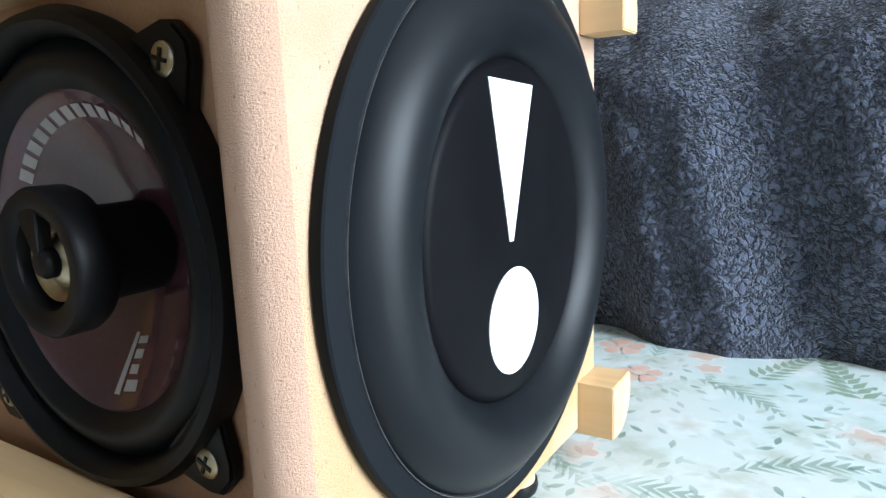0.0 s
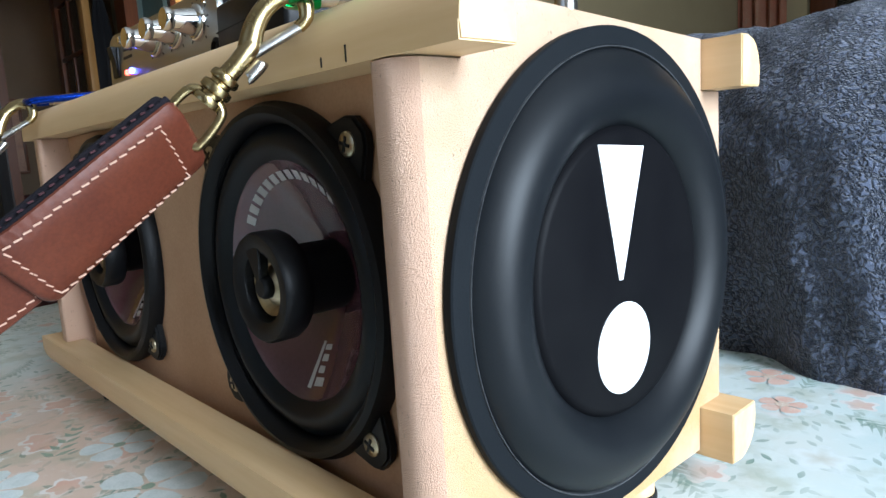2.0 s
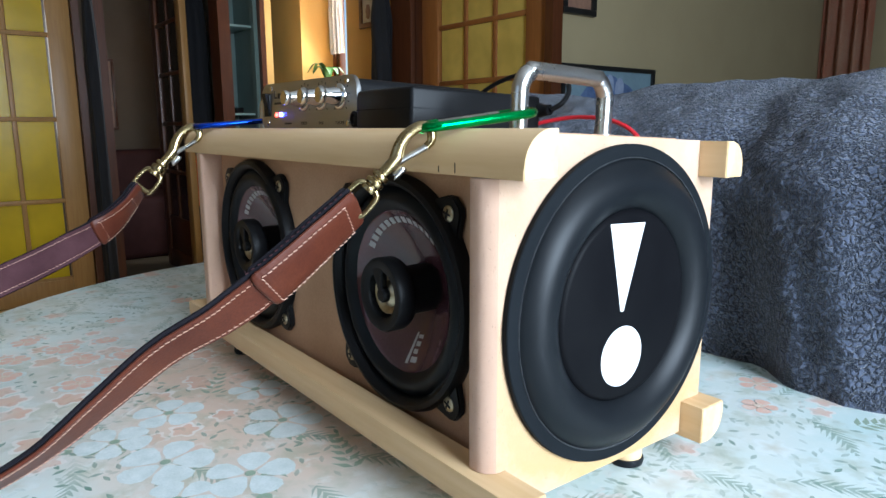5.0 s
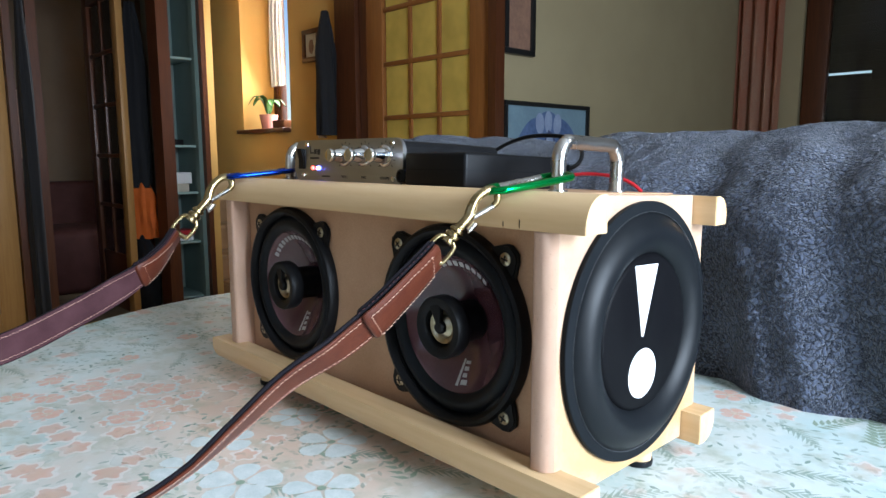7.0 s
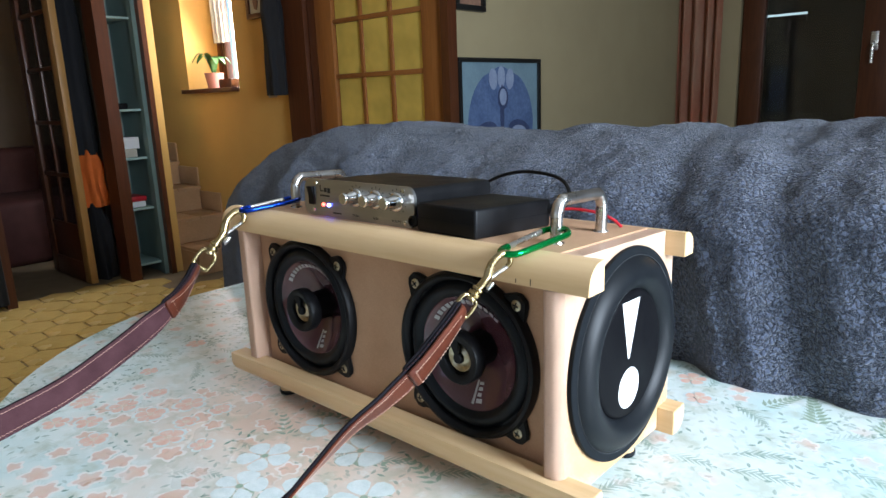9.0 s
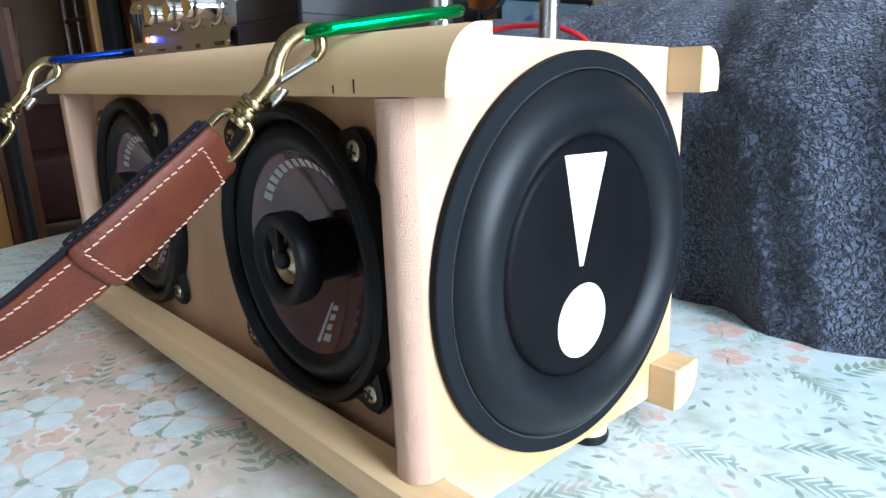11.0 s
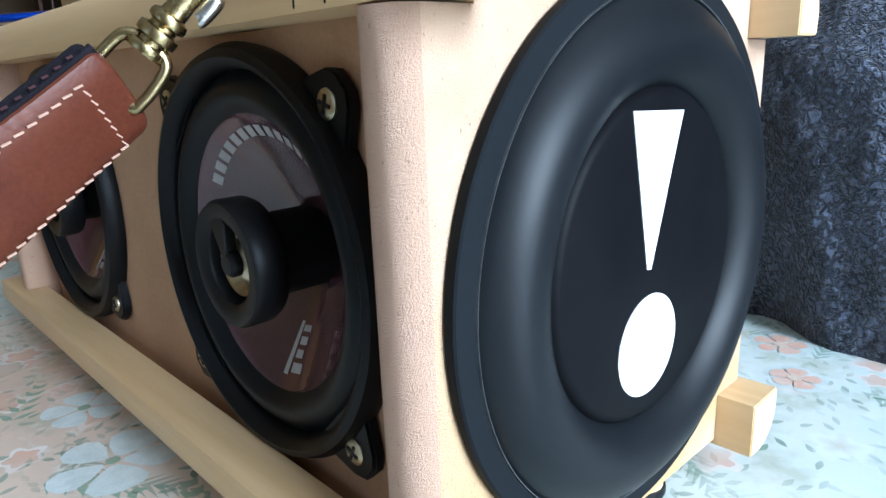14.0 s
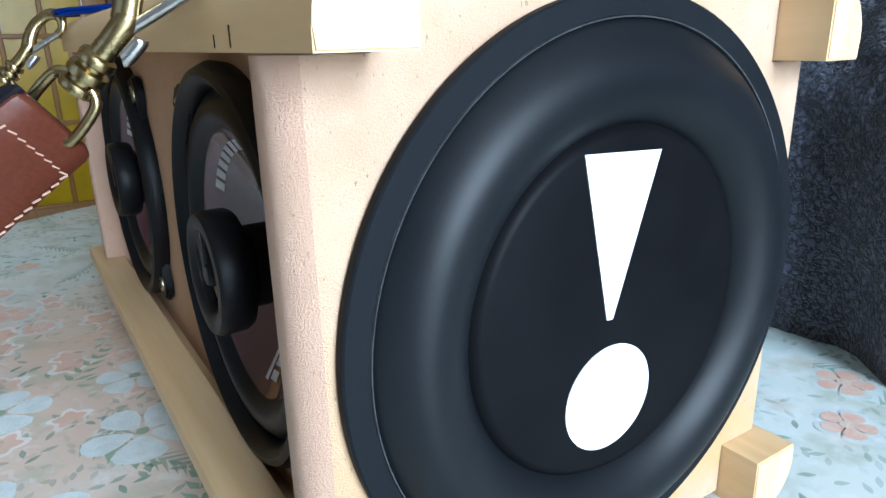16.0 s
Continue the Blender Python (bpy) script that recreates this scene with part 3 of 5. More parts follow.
def end_panel(x0, x1, outer):
    """Fibreboard end, notched for the four corner rails, its front upright edge rounded."""
    out = [(YF, 0.0392), (0.0, 0.0392), (0.0, 0.018), (0.1420, 0.016), (0.1420, 0.0352), (YB, 0.0352), (YB, 0.1686), (0.1446, 0.1686), (0.1446, 0.1889), (0.0082, ZT), (0.0082, 0.1750), (YF, 0.1750)]
    bm = prism(out, x0, x1, TO_X)
    xo, xi = (x1, x0) if outer else (x0, x1)
    for x, r in ((xo, 0.008), (xi, 0.0025)):
        es = [e for e in bm.edges if all(abs(v.co.y - YF) < 1e-5 and abs(v.co.x - x) < 1e-5 for v in e.verts)]
        bmesh.ops.bevel(bm, geom=es, offset=r, segments=7, profile=0.5, affect="EDGES")
    return bm


def pierced_panel(x0, x1, y0, y1, z0, z1, holes, r, n=64):
    """A board with round openings cut through it."""
    bm = bmesh.new()
    cuts = [x0] + [(a + b) / 2 for a, b in zip(holes, holes[1:])] + [x1]
    zc = (z0 + z1) / 2
    for y, flip in ((y0, False), (y1, True)):
        for k, cx in enumerate(holes):
            inner, outer = [], []
            for i in range(n):
                a = 2 * math.pi * i / n
                c, q = math.cos(a), math.sin(a)
                inner.append(bm.verts.new((cx + r * c, y, 0.1055 + r * q)))
                t = min(((cuts[k + 1] - cx) / c) if c > 1e-6 else ((cuts[k] - cx) / c) if c < -1e-6 else 9, ((z1 - 0.1055) / q) if q > 1e-6 else ((z0 - 0.1055) / q) if q < -1e-6 else 9)
                outer.append(bm.verts.new((cx + t * c, y, 0.1055 + t * q)))
            for qx in (cuts[k], cuts[k + 1]):
                for qz in (z0, z1):
                    i = round(math.atan2(qz - 0.1055, qx - cx) / (2 * math.pi) * n) % n
                    outer[i].co = (qx, y, qz)
            for i in range(n):
                j = (i + 1) % n
                bm.faces.new((inner[i], inner[j], outer[j], outer[i]))
    for cx in holes:
        lathe([(r, -y1), (r, -y0)], n, Matrix.Translation((cx, 0, 0.1055)) @ TO_FRONT, bm)
    bmesh.ops.remove_doubles(bm, verts=bm.verts[:], dist=2e-5)
    return bm


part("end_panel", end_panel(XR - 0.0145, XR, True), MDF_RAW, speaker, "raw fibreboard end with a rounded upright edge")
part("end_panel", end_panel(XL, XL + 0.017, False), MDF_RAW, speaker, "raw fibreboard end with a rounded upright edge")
DRIVERS = (-0.286, -0.0885)
part("front_panel", pierced_panel(XL + 0.017, XR - 0.0145, YP, YP + 0.016, 0.030, 0.185, DRIVERS, 0.060), MDF, speaker, "smooth fibreboard front with two round openings")
part("back_panel", block(XL + 0.017, XR - 0.0145, 0.1420, 0.1555, 0.0358, 0.1680, 0.0006), MDF, speaker)
part("top_board", prism([(0.0085, 0.1845), (0.1443, 0.1788), (0.1443, 0.1898), (0.0085, 0.1955)], XL + 0.0005, XR - 0.01455, TO_X, 0.0006), MDF, speaker)
part("bottom_board", block(XL + 0.017, XR - 0.0145, 0.0005, 0.1415, 0.016, 0.0295, 0.0006), PINE, speaker)


def rail(x0, x1, y_in, y_out, z_in, z_out, flat=0.3):
    """Quarter-round moulding along x; its round corner faces (y_out, z_out)."""
    dy, dz = y_out - y_in, z_out - z_in
    pts = [(y_in, z_in), (y_out, z_in)]
    for k in range(11):
        a = radians(9 * k)
        pts.append((y_in + dy * (flat + (1 - flat) * math.cos(a)), z_in + dz * (flat + (1 - flat) * math.sin(a))))
    pts.append((y_in, z_out))
    return prism(pts, x0, x1, TO_X, bevel=0.0005)


RX0 = XL - 0.024
part("corner_rail", rail(RX0, 0.026, 0.0080, -0.0118, 0.1755, 0.1962, 0.22), PINE, speaker)
part("corner_rail", rail(RX0, 0.0225, 0.1450, 0.1612, 0.1690, 0.1886), PINE, speaker)
part("corner_rail", rail(RX0, 0.032, -0.0005, -0.0185, 0.0387, 0.016), PINE, speaker)
part("corner_rail", rail(RX0, 0.0205, 0.1424, 0.1640, 0.0350, 0.0135), PINE, speaker)
for px, h in ((-0.018, 0.008), (-0.030, 0.005)):
    part("pencil_mark", block(px, px + 0.0006, -0.01195, -0.0117, 0.1765, 0.1765 + 0.0045 * h / 0.008), RUBBER_MATT, speaker, "short pencil mark", 0)
for fx, fy in ((-0.012, 0.012), (-0.342, 0.010), (-0.010, 0.113), (-0.345, 0.113)):
    foot = part("foot", lathe([(0, 0.0185), (0.0092, 0.0185), (0.0092, 0.004), (0, 0.004)], 20, Matrix.Translation((fx, fy, 0))), PINE, speaker)
    part("rubber_pad", lathe([(0, 0.0045), (0.0100, 0.0045), (0.0104, 0.0025), (0.0098, 0.0002), (0, 0.0002)], 20, Matrix.Translation((fx, fy, 0))), RUBBER, foot, "black rubber pad")


# ---- coaxial drivers ----
def driver(cx, cz):
    base = Matrix.Translation((cx, YP, cz)) @ TO_FRONT
    root = part("driver", lathe([(0.0668, 0.0002), (0.0674, 0.004), (0.0655, 0.0078), (0.0630, 0.0086), (0.0608, 0.0072), (0.0594, 0.003), (0.0588, -0.004)], 96, base), PLASTIC, speaker, "black coaxial car loudspeaker with a glossy plum cone")
    for k in range(4):
        a = radians(45 + 90 * k)
        m = base @ Matrix.Rotation(a, 4, "Z")
        ear = part("ear", prism([(0.058, -0.016), (0.066, -0.013), (0.0755, -0.0072), (0.0785, -0.0035), (0.0785, 0.0035), (0.0755, 0.0072), (0.066, 0.013), (0.058, 0.016)], 0.0004, 0.0046, m, 0.001), PLASTIC, root)
        s = m @ Matrix.Translation((0.0700, 0, 0.0044)) @ Matrix.Rotation(0.5 + k, 4, "Z")
        head = part("screw", lathe([(0.0042, 0), (0.0041, 0.0007), (0.0034, 0.0012), (0.0, 0.0014)], 20, s), SCREW, ear, "zinc cross-head screw")
        slot = block(-0.0026, 0.0026, -0.0005, 0.0005, 0.0013, 0.0017)
        block(-0.0005, 0.0005, -0.0026, 0.0026, 0.0013, 0.00165, bm=slot)
        slot.transform(s)
        bmesh.ops.recalc_face_normals(slot, faces=slot.faces)
        slots.append((slot, ear))
    surround = [(0.0594 - 0.0132 * k / 14, 0.0012 + 0.0042 * math.sin(math.pi * k / 14)) for k in range(15)]
    part("surround", lathe(surround, 96, base), RUBBER, root, "black rubber roll surround")
    cone = part("cone", lathe([(0.0465, 0.0012), (0.0455, -0.0005), (0.032, -0.0085), (0.017, -0.0175), (0.012, -0.020)], 96, base), POLY, root, "glossy plum plastic cone")
    def on_cone(r, a, lift=0.0003):
        return base @ Vector((r * math.cos(a), r * math.sin(a), -0.0005 - (0.0455 - r) * 0.593 + lift))
    for k in range(13):
        a0 = radians(150 - 8.0 * k)
        bar = bmesh.new()
        bar.faces.new([bar.verts.new(on_cone(r, a0 - radians(d))) for r, d in ((0.0388, 0), (0.0424, 0), (0.0424, 5.6), (0.0388, 5.6))])
        part("printed_bar", bar, PRINT, cone, smooth=0)
    for r0, r1, d0, d1 in ((0.026, 0.0425, -76, -72.5), (0.027, 0.029, -71, -62), (0.0305, 0.033, -70.5, -63), (0.0345, 0.037, -70.5, -64), (0.0385, 0.0415, -70.5, -62)):
        bar = bmesh.new()
        bar.faces.new([bar.verts.new(on_cone(r, radians(d - 14))) for r, d in ((r0, d0), (r1, d0), (r1, d1), (r0, d1))])
        part("printed_bar", bar, PRINT, cone, smooth=0)
    tw = part("tweeter", lathe([(0.0140, -0.022), (0.0140, 0.000), (0.0165, 0.0022), (0.0198, 0.003), (0.0208, 0.005), (0.0208, 0.0130), (0.0198, 0.0145), (0.0160, 0.0145), (0.0132, 0.0130), (0.0122, 0.0095), (0.0120, 0.006), (0, 0.006)], 64, base), PLASTIC, root, "black tweeter pod on a post")
    part("dome", lathe([(0.0119, 0.0062), (0.0112, 0.0100), (0.0092, 0.0096), (0.0076, 0.0080), (0.0048, 0.0100), (0, 0.0108)], 40, base), SCREW, tw, "warm silver tweeter dome")
    part("bridge", prism([(-0.0016, 0.002), (0.0016, 0.002), (0.0058, 0.0165), (-0.0058, 0.0165)], 0.0100, 0.0140, base @ Matrix.Rotation(radians(12), 4, "Z"), 0.0006), PLASTIC, tw)
    part("phase_plug", lathe([(0.0044, 0.0095), (0.0044, 0.0125), (0.0034, 0.0138), (0, 0.0140)], 24, base), PLASTIC, tw)
    return root


slots = []
for cx in DRIVERS:
    driver(cx, 0.1055)
for slot, ear in slots:
    part("cross_slot", slot, RUBBER, ear, "dark cross slot", 0)

# ---- passive radiator ----
RAD_Y, RAD_Z = 0.0782, 0.1057
rad_m = Matrix.Translation((XR, RAD_Y, RAD_Z)) @ TO_X
radiator = part("passive_radiator", lathe([(0.0, 0.0002), (0.0822, 0.0002), (0.0826, 0.0008), (0.0826, 0.0034), (0.0821, 0.0039), (0.0764, 0.0042), (0.0757, 0.0030)], 128, rad_m), RUBBER_MATT, speaker, "black rubber flange of the passive radiator")
roll = [(0.0756 - 0.0256 * k / 28, 0.0032 + 0.0082 * math.sin(math.pi * k / 28) ** 0.75) for k in range(29)]
part("surround", lathe(roll, 128, rad_m), RUBBER, radiator, "fat black rubber roll")
part("cone", lathe([(0.0506, 0.0030), (0.0499, 0.0042), (0.0488, 0.0054), (0.0472, 0.0060), (0.0, 0.0060)], 128, rad_m), CONE_FLAT, radiator, "flat matt black disc")
part("seam", lathe([(0.07625, 0.0040), (0.0761, 0.0047), (0.0758, 0.0046), (0.0756, 0.0032)], 128, rad_m), LIP, radiator, "thin raised lip of the rubber roll")
part("mark", prism([(0.0613 - RAD_Y, 0.1500 - RAD_Z), (0.0890 - RAD_Y, 0.1486 - RAD_Z), (0.0742 - RAD_Y, 0.1040 - RAD_Z), (0.0720 - RAD_Y, 0.1042 - RAD_Z)], 0.0059, 0.0063, rad_m), WHITE_VINYL, radiator, "white vinyl wedge", 0)
part("mark", prism([(0.0745 - RAD_Y + 0.0164 * math.cos(2 * math.pi * k / 48), 0.0801 - RAD_Z + 0.0160 * math.sin(2 * math.pi * k / 48)) for k in range(48)], 0.0059, 0.0063, rad_m), WHITE_VINYL, radiator, "white vinyl dot", 0)

# ---- sofa and blanket ----
def fleece():
    """Deep curly pile: pale tufts parted by winding crevices, whose shade is put into the colour."""
    m = bpy.data.materials.new("blue_fleece")
    m.use_nodes = True
    nt = m.node_tree
    b = nt.nodes["Principled BSDF"]
    v = coords(nt)
    off = nt.nodes.new("ShaderNodeVectorMath")
    off.operation = "MULTIPLY_ADD"
    nt.links.new(noise_tex(nt, v, 130, 3, 0.6, out=1), off.inputs[0])
    off.inputs[1].default_value = (0.016, 0.016, 0.016)
    nt.links.new(v, off.inputs[2])
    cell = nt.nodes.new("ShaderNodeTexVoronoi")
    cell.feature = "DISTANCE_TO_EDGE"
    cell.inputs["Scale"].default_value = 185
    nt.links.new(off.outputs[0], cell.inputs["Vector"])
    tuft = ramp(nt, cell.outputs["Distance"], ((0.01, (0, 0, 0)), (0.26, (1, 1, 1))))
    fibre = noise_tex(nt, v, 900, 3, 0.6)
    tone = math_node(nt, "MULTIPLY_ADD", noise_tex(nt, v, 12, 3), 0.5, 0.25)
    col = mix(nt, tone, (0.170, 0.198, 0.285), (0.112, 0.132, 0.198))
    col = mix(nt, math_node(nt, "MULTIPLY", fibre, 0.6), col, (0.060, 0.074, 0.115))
    # Base colour goes nearly black between tufts, as shade would.
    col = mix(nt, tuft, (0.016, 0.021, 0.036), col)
    nt.links.new(col, b.inputs["Base Color"])
    b.inputs["Roughness"].default_value = 0.95
    b.inputs["Specular IOR Level"].default_value = 0.12
    b.inputs["Sheen Weight"].default_value = 0.3
    bump(nt, b, math_node(nt, "ADD", tuft, math_node(nt, "MULTIPLY", fibre, 0.6)), 1.0, 0.0022)
    return m


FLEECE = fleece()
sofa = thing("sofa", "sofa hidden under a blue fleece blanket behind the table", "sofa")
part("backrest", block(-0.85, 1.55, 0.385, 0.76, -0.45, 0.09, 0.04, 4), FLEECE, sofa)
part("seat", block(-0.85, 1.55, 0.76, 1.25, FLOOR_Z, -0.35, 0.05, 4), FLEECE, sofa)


def blanket_mesh():
    """A fleece thrown over the backrest: long soft folds and a crinkled pile."""
    cols = [(-1.045 + 0.045 * min(1.0, k / 14), 0.36 * (1 - k / 14) ** 1.5) for k in range(14)]
    x = -1.0
    while x < 1.55:
        cols.append((x, 0.0))
        x += 0.0015 if x < 0.36 else 0.006
    ns = 290
    vs, fs = [], []
    for x, drop in cols:
        top = 0.249 + 0.006 * math.sin(5.0 * x + 0.3) + 0.008 * max(0.0, x) - 0.10 * (max(0.0, -0.62 - x) / 0.40) ** 2.2 - drop
        fold = 0.009 * math.sin(17 * x + 1.3 * math.sin(5 * x)) + 0.006 * math.sin(41 * x + 2.0) + 0.016 * noise.noise((x * 6, 0.0, 3.0))
        end = min(1.0, max(0.0, (-0.45 - x) / 0.45))
        for j in range(ns + 1):
            s = j / ns
            if s < 0.58:
                f = s / 0.58
                z, y, ny, nz = -0.14 + (top - 0.11 + 0.14) * f, 0.314 + 0.006 * f * f, -1.0, 0.0
                hang = 1 - 0.65 * f
            else:
                a = math.pi * (s - 0.58) / 0.42
                z, y = top - 0.11 + 0.11 * math.sin(a), 0.575 - 0.255 * math.cos(a)
                ny, nz, hang = -math.cos(a), math.sin(a), 0.35
            p = Vector((x, y, z))
            lit = min(1.0, max(0.0, (x + 0.20) / 0.22))
            wave = 34 * x + 11 * z + 1.6 * math.sin(8 * x + 3 * z) + 1.2 * noise.noise(p * 5)
            d = 1.1 * fold * hang + 0.014 * lit * hang * (math.sin(wave) + 0.35 * math.sin(2.3 * wave + 1.0)) + 0.008 * noise.noise(p * 9) + 0.004 * noise.noise(p * 32)
            d -= 0.0008 * noise.noise(p * 230) + 0.0009 * noise.noise(p * 95)
            vs.append((x - 0.62 * end * (y - 0.32), y + ny * d, z + nz * d))
    n = ns + 1
    for i in range(len(cols) - 1):
        for j in range(ns):
            k = i * n + j
            fs.append((k, k + n, k + n + 1, k + 1))
    me = bpy.data.meshes.new("blanket")
    me.from_pydata(vs, [], fs)
    me.shade_smooth()
    me.materials.append(FLEECE)
    return me


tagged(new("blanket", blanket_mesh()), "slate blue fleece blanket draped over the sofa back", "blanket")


# ---- amplifier, pack and cables ----
def lettering(text, size, m, material, parent, name="lettering"):
    cu = bpy.data.curves.new(name, "FONT")
    cu.body, cu.size, cu.align_x, cu.extrude = text, size, "CENTER", 0.00005
    tmp = bpy.data.objects.new(name, cu)
    scene.collection.objects.link(tmp)
    bpy.context.view_layer.update()
    me = bpy.data.meshes.new_from_object(tmp)
    bpy.data.objects.remove(tmp)
    me.transform(m)
    me.materials.append(material)
    ob = new(name, me)
    ob.parent = parent
    return ob


INK = plain("black_ink", (0.02, 0.02, 0.022), 0.5)
amp = thing("amplifier", "small silver-fronted black amplifier on the speaker box", "amplifier")
part("case", prism(round_rect(0.137, 0.031, 0.006), -0.104, 0.0, Matrix.Translation((-0.2245, 0.020, 0.2125)) @ TO_FRONT, 0.0005), PLASTIC, amp, "black extruded metal case")
for fx, fy in ((-0.275, 0.03), (-0.175, 0.03), (-0.275, 0.11), (-0.175, 0.11)):
    part("rubber_foot", lathe([(0, 0.1956), (0.005, 0.1956), (0.005, 0.1972), (0, 0.1972)], 16, Matrix.Translation((fx, fy, 0))), RUBBER, amp)
plate = part("faceplate", prism(round_rect(0.146, 0.0345, 0.0085), 0, 0.003, Matrix.Translation((-0.2245, 0.020, 0.2125)) @ TO_FRONT, 0.0006), ALU, amp, "brushed aluminium faceplate")
FY = 0.0170
for kx in (-0.2225, -0.1970, -0.1715):
    m = Matrix.Translation((kx, FY, 0.2165)) @ TO_FRONT
    knob = part("knob", lathe([(0.0084, 0.0), (0.0084, 0.0016), (0.0078, 0.0024), (0.0062, 0.0030), (0.0058, 0.0060), (0.0048, 0.0100), (0.0044, 0.0122), (0.0050, 0.0132), (0.0053, 0.0152), (0.0046, 0.0164), (0, 0.0167)], 36, m), CHROME, plate, "chrome knob")
    ticks = bmesh.new()
    for k in range(11):
        block(0.0096, 0.0112, -0.0003, 0.0003, 0.0, 0.00025, bm=ticks)
        bmesh.ops.transform(ticks, matrix=m @ Matrix.Rotation(radians(-45 + 27 * k), 4, "Z"), verts=ticks.verts[-8:])
    part("scale_marks", ticks, INK, plate, smooth=0)
for lx, mat in ((-0.2690, LED_RED), (-0.2612, LED_BLUE)):
    part("indicator", lathe([(0.0016, 0.0), (0.0015, 0.0012), (0, 0.0017)], 16, Matrix.Translation((lx, FY, 0.2065)) @ TO_FRONT), mat, plate, "lit indicator lamp")
switch = part("switch", block(-0.2910, -0.2810, FY - 0.0012, FY + 0.001, 0.2055, 0.2225, 0.0008), PLASTIC, plate, "black rocker switch")
part("rocker", prism([(-0.0085, 0.0), (0.0, 0.0006), (0.0085, 0.0028), (0.0085, 0.0), ], -0.0036, 0.0036, Matrix.Translation((-0.286, FY - 0.0012, 0.2140)) @ Matrix(((0, 0, 1, 0), (0, -1, 0, 0), (1, 0, 0, 0), (0, 0, 0, 1)))), PLASTIC, plate)
for sx, sz in ((-0.2795, 0.2260), (-0.2840, 0.2005), (-0.1640, 0.2260), (-0.1620, 0.1995)):
    part("screw", lathe([(0.0021, 0.0), (0.0019, 0.0006), (0, 0.0008)], 16, Matrix.Translation((sx, FY, sz)) @ TO_FRONT), CHROME, plate)
for k, (x0, x1, z0, z1) in enumerate(((-0.2740, -0.2726, 0.2185, 0.2245), (-0.2722, -0.2690, 0.2185, 0.2198), (-0.2680, -0.2640, 0.2182, 0.2222), (-0.2630, -0.2590, 0.2175, 0.2222), (-0.2740, -0.2600, 0.2140, 0.2156), (-0.2560, -0.2440, 0.1992, 0.2005))):
    part("printed_bar", block(x0, x1, FY - 0.00015, FY + 0.0002, z0, z1), INK, plate, "black printed bar", 0)
for word, wx in (("TREBLE", -0.2240), ("BASS", -0.1980), ("VOLUME", -0.1725)):
    lettering(word, 0.0030, Matrix.Translation((wx, FY - 0.0001, 0.1990)) @ Matrix.Rotation(radians(90), 4, "X"), INK, plate)
pack = thing("battery_pack", "flat black plastic power pack beside the amplifier", "battery pack")
part("case", block(-0.1455, -0.0805, 0.0085, 0.1000, 0.1957, 0.2185, 0.0022, 3), PLASTIC, pack)
part("seam", block(-0.14565, -0.08035, 0.00835, 0.10015, 0.2068, 0.2072), RUBBER_MATT, pack, "faint moulding seam", 0)
jack = part("jack", lathe([(0.0, 0.0005), (0.0048, 0.0005), (0.0050, 0.0030), (0.0035, 0.0036), (0.0028, 0.0020), (0, 0.0020)], 24, Matrix.Translation((-0.1525, 0.0185, 0.2020)) @ TO_FRONT), PLASTIC, amp, "black socket ring")
pack.matrix_world = ON_TOP @ Matrix.Translation((-0.0805, 0.0085, 0)) @ Matrix.Rotation(radians(-4), 4, "Z") @ Matrix.Translation((0.0805, -0.0085, 0))
amp.matrix_world = ON_TOP
cable = thing("power_cable", "thin black cable looping from pack to amplifier", "cable")
part("cord", sweep(smooth_path([(-0.172, 0.124, 0.206), (-0.160, 0.128, 0.221), (-0.132, 0.130, 0.2305), (-0.104, 0.130, 0.2315), (-0.080, 0.126, 0.2275), (-0.066, 0.116, 0.2185), (-0.062, 0.106, 0.2105), (-0.066, 0.100, 0.2065)], 6), circle(0.0016, 8)), PLASTIC, cable)
part("plug", lathe([(0, 0.0), (0.0032, 0.0), (0.0036, 0.006), (0.0044, 0.007), (0.0044, 0.020), (0, 0.020)], 20, Matrix.Translation((-0.0665, 0.100, 0.2065)) @ Matrix.Rotation(radians(-90), 4, "Y")), PLASTIC, cable, "ribbed black plug")
tagged(part("speaker_wire", sweep(smooth_path([(-0.100, 0.112, 0.1965), (-0.086, 0.122, 0.2005), (-0.070, 0.128, 0.2025), (-0.048, 0.130, 0.2010), (-0.034, 0.131, 0.1965), (-0.026, 0.132, 0.1905)], 6), circle(0.0013, 8)), RED_WIRE), "red insulated wire arching over the speaker box", "wire")


def handle(x):
    root = thing("handle", "bent stainless steel pull handle bolted to the top board", "handle", "box handles", place=ON_TOP)
    zb, zt = 0.1956, 0.2262
    pts = [(x, 0.039, zb), (x, 0.039, zt - 0.012)]
    pts += [(x, 0.039 + 0.010 * (1 - math.cos(radians(a))), zt - 0.012 + 0.012 * math.sin(radians(a))) for a in (22, 45, 68, 90)]
    pts += [(x, 0.1045 - 0.010 * (1 - math.cos(radians(a))), zt - 0.012 + 0.012 * math.sin(radians(a))) for a in (90, 68, 45, 22)]
    pts += [(x, 0.1045, zt - 0.012), (x, 0.1045, zb)]
    part("bar", sweep(smooth_path(pts, 4), circle(0.0046, 14), Vector((1, 0, 0))), STEEL, root)
    for y in (0.039, 0.1045):
        part("washer", lathe([(0, zb - 0.0001), (0.0062, zb - 0.0001), (0.0060, zb + 0.0008), (0, zb + 0.0009)], 20, Matrix.Translation((x, y, 0))), STEEL, root)
    return root


handle(-0.030)
handle(-0.343)


